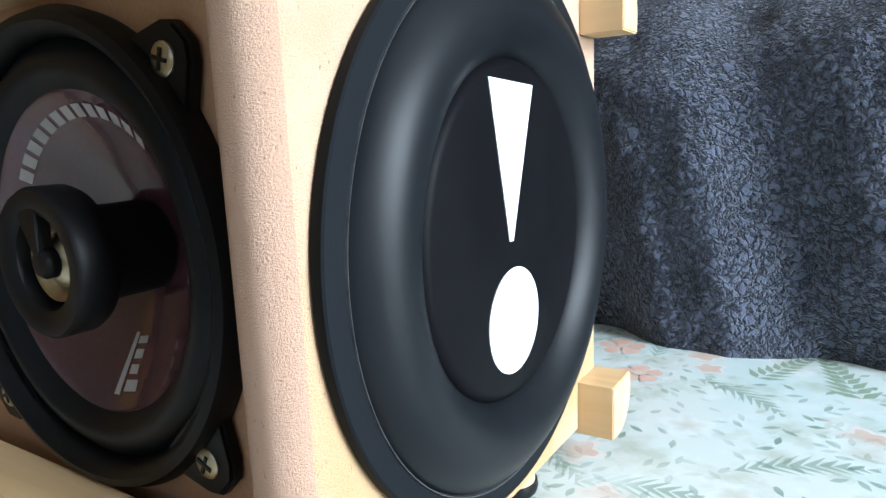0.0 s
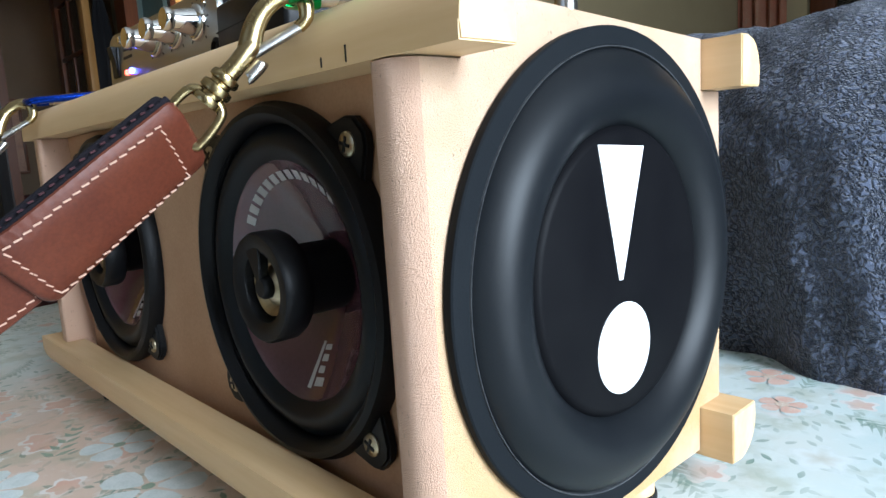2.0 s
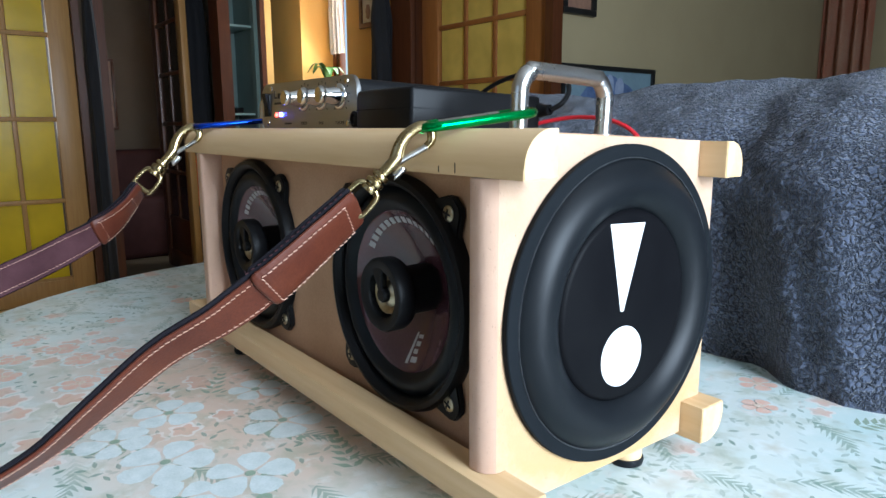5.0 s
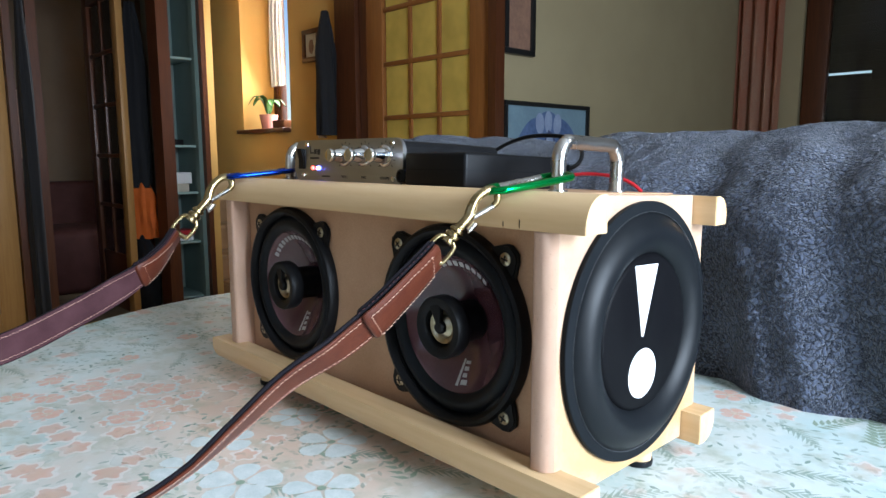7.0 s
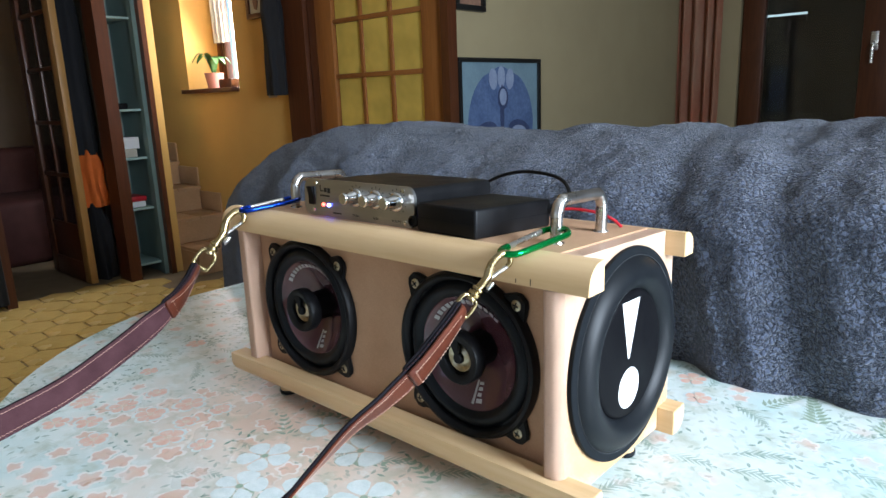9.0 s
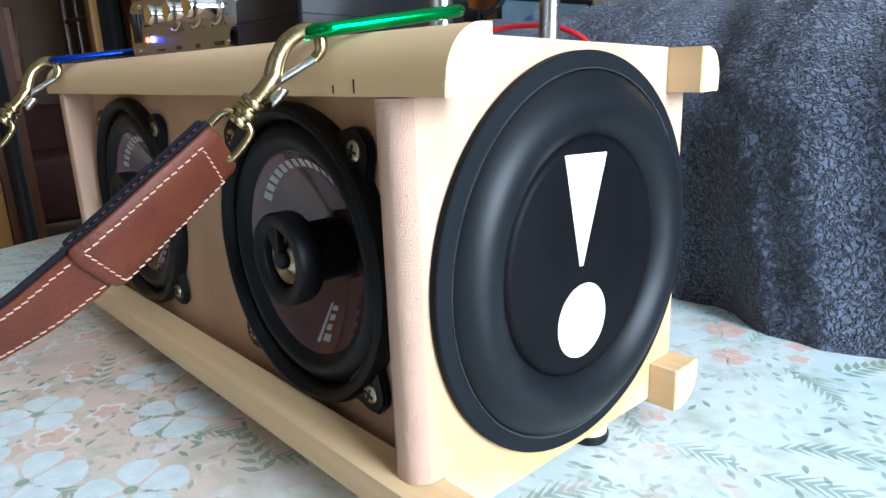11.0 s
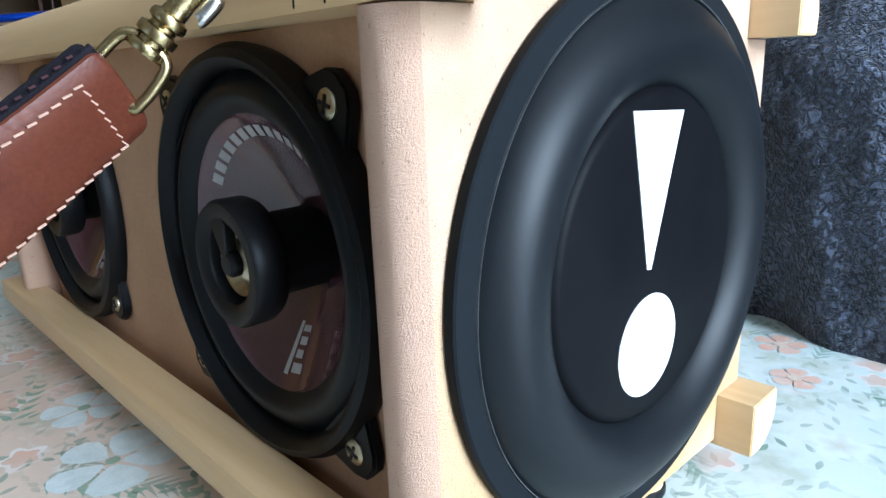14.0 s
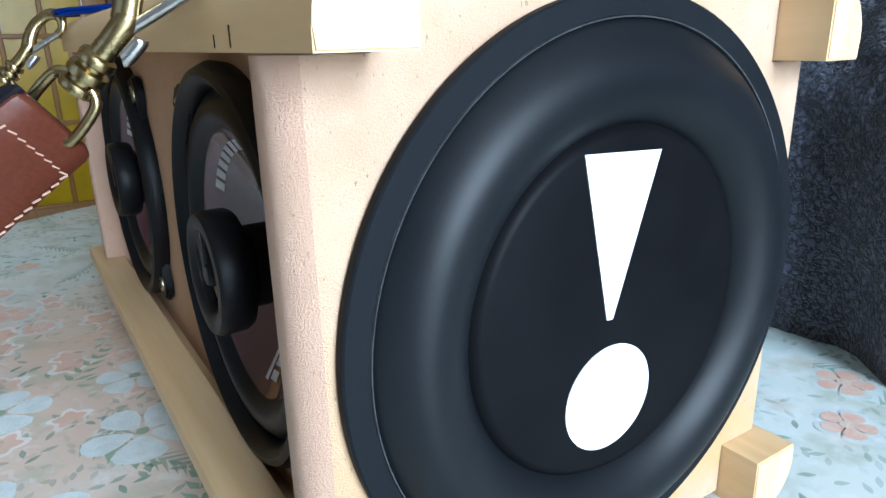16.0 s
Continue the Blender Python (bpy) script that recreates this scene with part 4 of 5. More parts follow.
# ---- carabiners, hooks and strap ----
def carabiner(name, label, colour, place):
    root = thing(name, label, "carabiner", "carabiners")
    pts = [(-0.027, 0.000), (-0.025, 0.0055), (-0.019, 0.0085), (0.016, 0.0105), (0.024, 0.0085), (0.0285, 0.0020), (0.0285, -0.0040), (0.024, -0.0085), (0.018, -0.0095)]
    bm = sweep(smooth_path([Vector((a, b, 0)) for a, b in pts], 5), circle(0.0021, 12), Vector((0, 0, 1)))
    bm.transform(place)
    part("body", bm, colour, root)
    bm = sweep([Vector((0.018, -0.0095, 0)), Vector((-0.016, -0.0070, 0))], circle(0.0019, 12), Vector((0, 0, 1)))
    bm.transform(place)
    part("gate", bm, STEEL, root, "silver spring gate")
    bm = sweep(smooth_path([Vector((-0.016, -0.0070, 0)), Vector((-0.022, -0.0062, 0)), Vector((-0.0262, -0.0030, 0)), Vector((-0.027, 0.0, 0))], 4), circle(0.0024, 12), Vector((0, 0, 1)))
    bm.transform(place)
    part("nose", bm, colour, root)
    return root


carabiner("green_carabiner", "green anodised carabiner clipped to the handle", GREEN_AN, Matrix.Translation((-0.0320, 0.0130, 0.2002)) @ Matrix.Rotation(radians(82), 4, "Z") @ Matrix.Rotation(radians(-7), 4, "Y") @ Matrix.Rotation(radians(180), 4, "X") @ Matrix.Scale(1.1, 4))
carabiner("blue_carabiner", "blue anodised carabiner clipped to the handle", BLUE_AN, Matrix.Translation((-0.3515, 0.0130, 0.2002)) @ Matrix.Rotation(radians(78), 4, "Z") @ Matrix.Rotation(radians(-5), 4, "Y") @ Matrix.Rotation(radians(180), 4, "X") @ Matrix.Scale(1.1, 4))

strap = thing("shoulder_strap", "brown leather shoulder strap with cream stitching and brass hooks", "strap")


def snap_hook(base, tip, facing):
    z = (Vector(tip) - Vector(base)).normalized()
    y = -(Vector(facing) - z * Vector(facing).dot(z)).normalized()
    x = y.cross(z)
    m = Matrix.Translation(base) @ Matrix((x, y, z)).transposed().to_4x4() @ Matrix.Scale((Vector(tip) - Vector(base)).length / 0.054, 4) @ Matrix.Diagonal((0.86, 0.86, 1, 1))
    def put(bm):
        bm.transform(m)
        return bm
    up = Vector((0, 1, 0))
    root = part("snap_hook", put(lathe([(0, 0.0105), (0.0050, 0.0105), (0.0054, 0.0115), (0.0050, 0.0128), (0.0036, 0.0132), (0.0036, 0.0142), (0.0056, 0.0148), (0.0058, 0.0160), (0.0056, 0.0172), (0.0038, 0.0178), (0.0038, 0.0186), (0.0052, 0.0192), (0.0054, 0.0203), (0.0050, 0.0214), (0.0036, 0.0220), (0.0034, 0.0260), (0.0037, 0.0330), (0.0030, 0.0345), (0, 0.0345)], 28)), BRASS, strap, "antique brass trigger snap hook")
    part("ring", put(sweep(smooth_path([(-0.0035, 0, 0.0130), (-0.0068, 0, 0.0112), (-0.0078, 0, 0.0070), (-0.0078, 0, 0.0010), (-0.0060, 0, -0.0015), (0.0060, 0, -0.0015), (0.0078, 0, 0.0010), (0.0078, 0, 0.0070), (0.0068, 0, 0.0112), (0.0035, 0, 0.0130)], 5), circle(0.0017, 10), up)), BRASS, root)
    part("claw", put(sweep(smooth_path([(-0.0005, 0, 0.0325), (-0.0038, 0, 0.0390), (-0.0048, 0, 0.0455), (-0.0024, 0, 0.0525), (0.0030, 0, 0.0548), (0.0078, 0, 0.0512), (0.0080, 0, 0.0470)], 6), lambda f: circle(0.0040 - 0.0018 * f, 12, 0.8), up)), BRASS, root)
    part("gate", put(sweep([Vector((0.0022, 0, 0.0320)), Vector((0.0082, 0, 0.0475))], circle(0.0018, 10), up)), STEEL, root)
    part("thumb_stud", put(sweep(smooth_path([(0.0060, -0.001, 0.0248), (0.0062, -0.001, 0.0256), (0.0065, -0.001, 0.0306), (0.0064, -0.001, 0.0315)], 4), lambda f: circle(0.0012 + 0.0012 * math.sin(math.pi * min(max(f, 0.12), 0.88)) ** 0.4, 10), up)), STEEL, root)
    return root


R_END, L_END = Vector((-0.0508, -0.0450, 0.1612)), Vector((-0.3700, -0.0580, 0.1495))
snap_hook(R_END, (-0.0345, -0.0155, 0.1968), (1.0, -0.55, 0.1))
snap_hook(L_END, (-0.3600, -0.0165, 0.1970), (1.0, -0.5, 0.25))


def on_right(y, z):
    return Vector((-0.0225 + 0.4 * y - 0.012 * max(0.0, 1 - abs(y + 0.045) / 0.03), y, z))


def on_left(y, z):
    return Vector((-0.373 - 0.2 * (y + 0.075), y, z))


SIDE = [on_right(*q) for q in ((-0.0440, 0.1620), (-0.0620, 0.1485), (-0.0850, 0.1302), (-0.1040, 0.1158), (-0.1270, 0.1025), (-0.1490, 0.0840), (-0.1700, 0.0660), (-0.1890, 0.0540), (-0.2060, 0.0470))]
LOOP = [Vector(q) for q in ((-0.1180, -0.2500, 0.0330), (-0.1350, -0.3000, 0.0230), (-0.1550, -0.3350, 0.0020), (-0.1850, -0.3550, -0.0800), (-0.2350, -0.3600, -0.1200), (-0.2850, -0.3550, -0.0600), (-0.3200, -0.3400, 0.0200))]
FAR = [on_left(*q) for q in ((-0.3000, 0.0640), (-0.2500, 0.0700), (-0.2000, 0.0770), (-0.1600, 0.0890), (-0.1200, 0.1040), (-0.0850, 0.1220), (-0.0600, 0.1480))]
PATH_ALL = smooth_path(SIDE + LOOP + FAR, 10)
PATH_R, PATH_L = PATH_ALL[:len(PATH_ALL) - 55], PATH_ALL[len(PATH_ALL) - 56:]


def ribbon(path, width, t0, t1, lean):
    """A flat band; t0 to t1 is its thickness on the side away from the viewer's path."""
    e = (t1 - t0) * 0.3
    return sweep(path, [(t0, -width / 2 + e), (t0 + e, -width / 2), (t1 - e, -width / 2), (t1, -width / 2 + e), (t1, width / 2 - e), (t1 - e, width / 2), (t0 + e, width / 2), (t0, width / 2 - e)], lean=lean)


def stitches(path, offsets, t, lean, dash=0.0020, gap=0.0007, cross=()):
    bm = bmesh.new()
    run = [0.0]
    for a, b in zip(path, path[1:]):
        run.append(run[-1] + (b - a).length)
    def at(d):
        d = min(max(d, 0.0), run[-1] - 1e-6)
        k = max(i for i, v in enumerate(run) if v <= d)
        f = (d - run[k]) / (run[k + 1] - run[k])
        p = path[k].lerp(path[k + 1], f)
        dr = (path[k + 1] - path[k]).normalized()
        side = dr.cross(Vector((0, 0, 1))).normalized()
        top = side.cross(dr)
        turn = lean(p) if callable(lean) else lean
        c, q = math.cos(turn), math.sin(turn)
        return p, dr, side * c + top * q, top * c - side * q
    for o in offsets:
        d = gap
        while d + dash < run[-1]:
            p, dr, side, top = at(d + dash / 2)
            m = Matrix.Translation(p + top * (o + 0.0001 * math.sin(d * 900)) + side * t) @ Matrix((dr, top, side)).transposed().to_4x4() @ Matrix.Rotation(0.26, 4, "Z")
            block(-dash / 2, dash / 2, -0.00018, 0.00018, -0.0002, 0.0002, bm=bm)
            bmesh.ops.transform(bm, matrix=m, verts=bm.verts[-8:])
            d += dash + gap
    for d, w in cross:
        p, dr, side, top = at(d)
        k = -w
        while k + dash < w + 0.001:
            m = Matrix.Translation(p + top * (k + dash / 2) + side * t) @ Matrix((top, dr, side)).transposed().to_4x4() @ Matrix.Rotation(0.26, 4, "Z")
            block(-dash / 2, dash / 2, -0.00018, 0.00018, -0.0002, 0.0002, bm=bm)
            bmesh.ops.transform(bm, matrix=m, verts=bm.verts[-8:])
            k += dash + gap
    return bm


WEB_PLUM = surface("plum_webbing", (0.062, 0.024, 0.028), (0.040, 0.015, 0.018), 0.85, big=60, fine=1500, relief=0.6, spec=0.2)


def LEAN_R(p):
    """The free side of the strap turns edge up as it runs away from its hook."""
    return radians(31 + 31 * min(1.0, max(0.0, (-0.09 - p.y) / 0.08)))


def LEAN_L(p):
    return radians(46 - 60 * min(1.0, max(0.0, (-0.07 - p.y) / 0.05)))


PATH_L = PATH_L[::-1]
band = part("leather_band", ribbon(PATH_R, 0.0195, -0.0022, -0.0004, LEAN_R), LEATHER, strap)
part("webbing", ribbon(PATH_R, 0.0222, -0.0003, 0.0018, LEAN_R), WEBBING, strap, "dark woven backing with whipped edges")
part("webbing", ribbon(PATH_L, 0.0222, -0.0003, 0.0018, LEAN_L), WEBBING, strap, "dark woven backing with whipped edges")
part("webbing_face", ribbon(PATH_L, 0.0210, -0.0020, -0.0004, LEAN_L), WEB_PLUM, strap, "plum woven face")
part("whipping", stitches(PATH_R, (0.0110,), 0.0006, LEAN_R, 0.0016, 0.0009), WEBBING, strap, "dark whipped edge")
part("stitching", stitches(PATH_R[12:], (-0.0074, 0.0074), -0.0023, LEAN_R), THREAD, band, "cream stitching")
part("stitching", stitches(PATH_L, (-0.0078, 0.0078), -0.0021, LEAN_L), THREAD, strap, "cream stitching")
def padded(path, width, t0, t1, lean, nose=0.10, tail=0.07):
    """A domed leather sleeve with rounded corners at both ends; t0 is its outer face."""
    fine = []
    for p, q in zip(path, path[1:]):
        fine += [p.lerp(q, k / 6) for k in range(6)]
    fine.append(path[-1])

    def section(f):
        k = min(1.0, f / nose, (1 - f) / tail)
        w = width / 2 * (0.66 + 0.34 * math.sqrt(max(0.0, 1 - (1 - k) ** 2)))
        thin = 0.35 + 0.65 * math.sqrt(max(0.0, 1 - (1 - min(1.0, 2.2 * k)) ** 2))
        out = [(t1, -w), (t1, w)]
        for i in range(13):
            u = 1 - 2 * i / 12
            out.append((t1 + (t0 - t1) * thin * (0.30 + 0.70 * (1 - abs(u) ** 5)) if abs(u) < 1 else t1 + (t0 - t1) * thin * 0.30, w * u))
        return out

    return sweep(fine, section, lean=lean)


for path, lean in ((PATH_R[:23], LEAN_R), (PATH_L[:15], LEAN_L)):
    sleeve = part("sleeve", padded(path, 0.0240, -0.0052, -0.0022, lean), LEATHER, strap, "smooth brown leather sleeve", 50)
    part("sleeve_back", padded(path, 0.0238, 0.0050, 0.0018, lean), WEBBING, strap, "dark edge of the folded sleeve", 50)
    total = sum((b - a).length for a, b in zip(path, path[1:]))
    part("stitching", stitches(path[4:-1], (-0.0098, 0.0098), -0.0050, lean, cross=((0.001, 0.0098),)), THREAD, sleeve, "cream stitching")
    part("stitching", stitches(path[-3:], (), -0.0050, lean, cross=((0.0008, 0.0092),)), THREAD, sleeve, "cream stitching")
    part("edge_stitch", stitches(path[2:], (0.0122,), 0.0000, lean, 0.0014, 0.0016), WEB_PLUM, strap, "plum zigzag thread along the sleeve edge")


# ---- room contents ----
def framed(name, label, y0, y1, z0, z1, x, wood_m, paper, border=0.02):
    root = thing(name, label, "picture")
    for a, b, c, d in ((y0, y1, z0, z0 + border), (y0, y1, z1 - border, z1), (y0, y0 + border, z0 + border, z1 - border), (y1 - border, y1, z0 + border, z1 - border)):
        part("frame_bar", block(x, x + 0.025, a, b, c, d, 0.002), wood_m, root)
    part("print", block(x, x + 0.012, y0 + border, y1 - border, z0 + border, z1 - border), paper, root)
    return root


BLACK_FRAME = plain("black_frame", (0.012, 0.012, 0.012), 0.35)
CANVAS = surface("blue_grey_canvas", (0.20, 0.30, 0.36), (0.16, 0.24, 0.30), 0.7, big=9, fine=80)
BLUE_PAINT = surface("blue_paint", (0.06, 0.10, 0.22), (0.12, 0.18, 0.34), 0.7, big=12, fine=60)
BROWN_PRINT = surface("brown_print", (0.30, 0.17, 0.11), (0.20, 0.11, 0.08), 0.6, big=12, fine=60)
PAPER = surface("paper", (0.6, 0.55, 0.45), (0.5, 0.45, 0.36), 0.8, big=12)
pic = framed("picture", "black-framed painting of plain blue rounded shapes on the wall", 1.99, 2.645, 0.01, 0.462, -1.798, BLACK_FRAME, CANVAS)
PALE_PAINT = surface("pale_blue_paint", (0.30, 0.36, 0.50), (0.22, 0.27, 0.42), 0.7, big=14, fine=70)
INDIGO = surface("indigo_paint", (0.030, 0.045, 0.11), (0.05, 0.07, 0.16), 0.7, big=14, fine=70)
for cy, cz, ry, rz, lean, lift, mat in ((2.20, 0.20, 0.135, 0.20, -0.35, 0.0, BLUE_PAINT), (2.44, 0.20, 0.135, 0.20, 0.35, 0.0007, BLUE_PAINT), (2.315, 0.32, 0.105, 0.105, 0.0, 0.0014, BLUE_PAINT), (2.25, 0.365, 0.032, 0.05, 0.1, 0.0021, PALE_PAINT), (2.315, 0.375, 0.030, 0.052, 0.0, 0.0021, PALE_PAINT), (2.385, 0.365, 0.032, 0.05, -0.1, 0.0021, PALE_PAINT), (2.318, 0.19, 0.016, 0.15, 0.0, 0.0028, INDIGO), (2.325, 0.275, 0.042, 0.055, 0.0, 0.0035, INDIGO), (2.325, 0.28, 0.028, 0.040, 0.0, 0.0042, PALE_PAINT), (2.185, 0.11, 0.095, 0.055, 0.2, 0.0028, INDIGO), (2.46, 0.11, 0.095, 0.055, -0.2, 0.0028, INDIGO), (2.185, 0.085, 0.080, 0.052, 0.2, 0.0035, PALE_PAINT), (2.46, 0.085, 0.080, 0.052, -0.2, 0.0035, PALE_PAINT)):
    ring = []
    for k in range(32):
        u, w = ry * math.cos(2 * math.pi * k / 32), rz * math.sin(2 * math.pi * k / 32)
        ring.append((cy + u * math.cos(lean) + w * math.sin(lean) * -1, max(0.034, cz + u * math.sin(lean) + w * math.cos(lean))))
    part("painted_shape", prism(ring, 0.0, 0.0005, Matrix.Translation((-1.7858 + lift, 0, 0)) @ TO_X), mat, pic, smooth=0)
framed("picture", "small dark-framed brown print on the wall", 1.985, 2.195, 0.665, 1.0, -1.798, BLACK_FRAME, BROWN_PRINT, 0.025)
hall_pic = thing("picture", "narrow wood-framed print on the ochre wall", "picture")
for a, b, c, d in ((-3.345, -3.165, 0.768, 0.795), (-3.345, -3.165, 0.928, 0.955), (-3.345, -3.315, 0.795, 0.928), (-3.195, -3.165, 0.795, 0.928)):
    part("frame_bar", block(a, b, 1.935, 1.958, c, d, 0.002), DARK_WOOD, hall_pic)
part("print", block(-3.315, -3.195, 1.945, 1.958, 0.795, 0.928), PAPER, hall_pic)
part("printed_motif", prism([(-3.255 + 0.025 * math.cos(k), 0.855 + 0.045 * math.sin(k)) for k in (0, 1, 2, 3, 4, 5, 6)], 0, 0.003, Matrix.Translation((0, 1.945, 0)) @ TO_FRONT), BROWN_PRINT, hall_pic, smooth=0)
plate_s = thing("light_switch", "two-gang grey light switch on the ochre wall", "switch")
for z in (0.320, 0.381):
    part("switch_plate", block(-3.212, -3.138, 1.946, 1.958, z, z + 0.055, 0.003), ALU, plate_s)

# hall window
SKYLIGHT = glow("bright_daylight", (1.0, 0.98, 0.96), 6.0)
win = tagged(new("window_1"), "deep hall window with a wooden sill and sheer curtain", "window", kind="structure")
part("window_sill", block(-4.158, -3.537, 1.90, 2.25, 0.366, 0.393, 0.004), DARK_WOOD, win)
for a, b, c, d in ((-4.16, -4.11, 0.394, 1.5), (-3.585, -3.535, 0.394, 1.5), (-4.11, -3.585, 0.394, 0.45), (-4.11, -3.585, 1.44, 1.5), (-4.09, -4.06, 0.45, 1.44)):
    part("window_frame", block(a, b, 2.20, 2.25, c, d, 0.004), DARK_WOOD, win)
tagged(part("backdrop_hall", block(-4.6, -3.2, 2.60, 2.61, 0.1, 1.7), SKYLIGHT, smooth=0), "bright daylight beyond the hall window", "backdrop", kind="structure")
SHEER = bpy.data.materials.new("sheer_curtain")
SHEER.use_nodes = True
b = SHEER.node_tree.nodes["Principled BSDF"]
b.inputs["Base Color"].default_value = (0.85, 0.83, 0.78, 1)
b.inputs["Roughness"].default_value = 0.9
b.inputs["Alpha"].default_value = 0.4


def hanging(x0, x1, y, z0, z1, waves, depth, along_x=True, n=60):
    """A curtain hanging in folds."""
    bm = bmesh.new()
    prev = None
    for i in range(n + 1):
        f = i / n
        u = x0 + (x1 - x0) * f
        w = depth * math.sin(2 * math.pi * waves * f + 0.8 * math.sin(7 * f))
        col = [bm.verts.new((u, y + w * (1 + 0.3 * k / 6) + 0.004 * math.sin(9 * u + k), z1 + (z0 - z1) * k / 6)) for k in range(7)]
        if prev:
            for k in range(6):
                bm.faces.new((prev[k], prev[k + 1], col[k + 1], col[k]))
        prev = col
    bmesh.ops.solidify(bm, geom=bm.faces[:], thickness=0.003)
    return bm


tagged(part("sheer_curtain", hanging(-4.14, -3.95, 2.17, 0.70, 1.48, 4, 0.012), SHEER), "white sheer curtain in the hall window", "curtain")
LEAF = surface("plant_leaf", (0.05, 0.13, 0.025), (0.035, 0.09, 0.02), 0.35, big=30)
POT = surface("pink_pot", (0.45, 0.20, 0.16), (0.38, 0.16, 0.13), 0.5)
plant = thing("pot_plant", "broad-leaved green plant in a pink pot on the sill", "plant")
part("pot", lathe([(0, 0.372), (0.045, 0.372), (0.060, 0.46), (0.064, 0.475), (0.055, 0.475), (0.050, 0.455), (0, 0.455)], 28, Matrix.Translation((-3.99, 2.06, 0.021))), POT, plant)
for k in range(8):
    a, ln = 2.4 * k, 0.15 + 0.05 * ((k * 7) % 5) / 5
    c, q = math.cos(a), math.sin(a) * 0.6
    pth = smooth_path([(-3.99, 2.06, 0.476), (-3.99 + 0.25 * ln * c, 2.06 + 0.25 * ln * q, 0.476 + 0.62 * ln), (-3.99 + 0.65 * ln * c, 2.06 + 0.65 * ln * q, 0.476 + 0.75 * ln), (-3.99 + ln * c, 2.06 + ln * q, 0.476 + 0.45 * ln)], 5)
    part("leaf", sweep(pth, lambda f: [(-0.026 * math.sin(math.pi * min(f + 0.04, 0.98)) ** 0.7, 0.004), (0, 0), (0.026 * math.sin(math.pi * min(f + 0.04, 0.98)) ** 0.7, 0.004), (0, 0.0015)]), LEAF, plant)
box_s = tagged(part("small_box", block(-3.84, -3.69, 2.0, 2.08, 0.3935, 0.45, 0.004), DARK_WOOD), "small dark wooden box on the window sill", "box")

# stairs
stairs = tagged(new("stairs"), "tiled stairs climbing along the ochre wall", "stairs", kind="structure")
for k in range(6):
    x1, z1 = -3.62 - 0.27 * k, FLOOR_Z + 0.163 * (k + 1)
    part("step", block(-5.6, x1, 1.607, 1.955, z1 - 0.163, z1 - 0.02), STEP_TILE, stairs)
    for j in range(2):
        part("tread_tile", block(x1 - 0.268, x1 + 0.02, 1.607 + 0.174 * j + 0.002, 1.779 + 0.174 * j, z1 - 0.02, z1, 0.003), STEP_TILE, stairs)
    part("skirting_tile", block(x1 - 0.27, x1 - 0.002, 1.947, 1.9585, z1 + 0.001, z1 + 0.13, 0.002), STEP_TILE, stairs)


# doors
def pane_door(name, label, place, width, cols, rows, z0, z1, wood_m, glass_m, rail_w=0.09, panel=0.45, edge_m=None):
    """A glazed leaf: stiles, rails, glazing bars, panes. Local x across, y thick."""
    root = tagged(new(name), label, "door", kind="structure")
    root.matrix_world = place
    t = 0.02
    part("stile", block(0, rail_w, -t, t, z0, z1, 0.004), wood_m, root)
    part("stile", block(width - rail_w, width, -t, t, z0, z1, 0.004), edge_m or wood_m, root)
    part("rail", block(rail_w, width - rail_w, -t, t, z0, z0 + 0.12, 0.003), wood_m, root)
    part("rail", block(rail_w, width - rail_w, -t, t, z1 - 0.10, z1, 0.003), wood_m, root)
    part("panel", block(rail_w, width - rail_w, -0.010, 0.010, z0 + 0.12, z0 + panel, 0.003), wood_m, root)
    g0, g1 = z0 + panel, z1 - 0.10
    dx, dz = (width - 2 * rail_w) / cols, (g1 - g0) / rows
    for i in range(1, cols):
        part("glazing_bar", block(rail_w + i * dx - 0.012, rail_w + i * dx + 0.012, -0.014, 0.014, g0, g1, 0.004), wood_m, root)
    for j in range(rows):
        part("glazing_bar", block(rail_w, width - rail_w, -0.0155, 0.0155, g0 + j * dz - 0.012, g0 + j * dz + 0.012, 0.004), wood_m, root)
    for i in range(cols):
        for j in range(rows):
            part("pane", block(rail_w + i * dx + 0.012, rail_w + (i + 1) * dx - 0.012, -0.003, 0.003, g0 + j * dz + 0.012, g0 + (j + 1) * dz - 0.012), glass_m, root, smooth=0)
    return root


def frosted(name, c, light):
    m = bpy.data.materials.new(name)
    m.use_nodes = True
    nt = m.node_tree
    b = nt.nodes["Principled BSDF"]
    v = coords(nt)
    nt.links.new(ramp(nt, noise_tex(nt, v, 7, 2), ((0.35, c), (0.65, tuple(0.72 * k for k in c)))), b.inputs["Base Color"])
    b.inputs["Roughness"].default_value = 0.25
    t = nt.nodes.new("ShaderNodeBsdfTranslucent")
    t.inputs[0].default_value = (*c, 1)
    mx = nt.nodes.new("ShaderNodeMixShader")
    mx.inputs[0].default_value = light
    nt.links.new(b.outputs[0], mx.inputs[1])
    nt.links.new(t.outputs[0], mx.inputs[2])
    nt.links.new(mx.outputs[0], nt.nodes["Material Output"].inputs[0])
    bump(nt, b, noise_tex(nt, v, 25, 2), 0.4, 0.002)
    return m


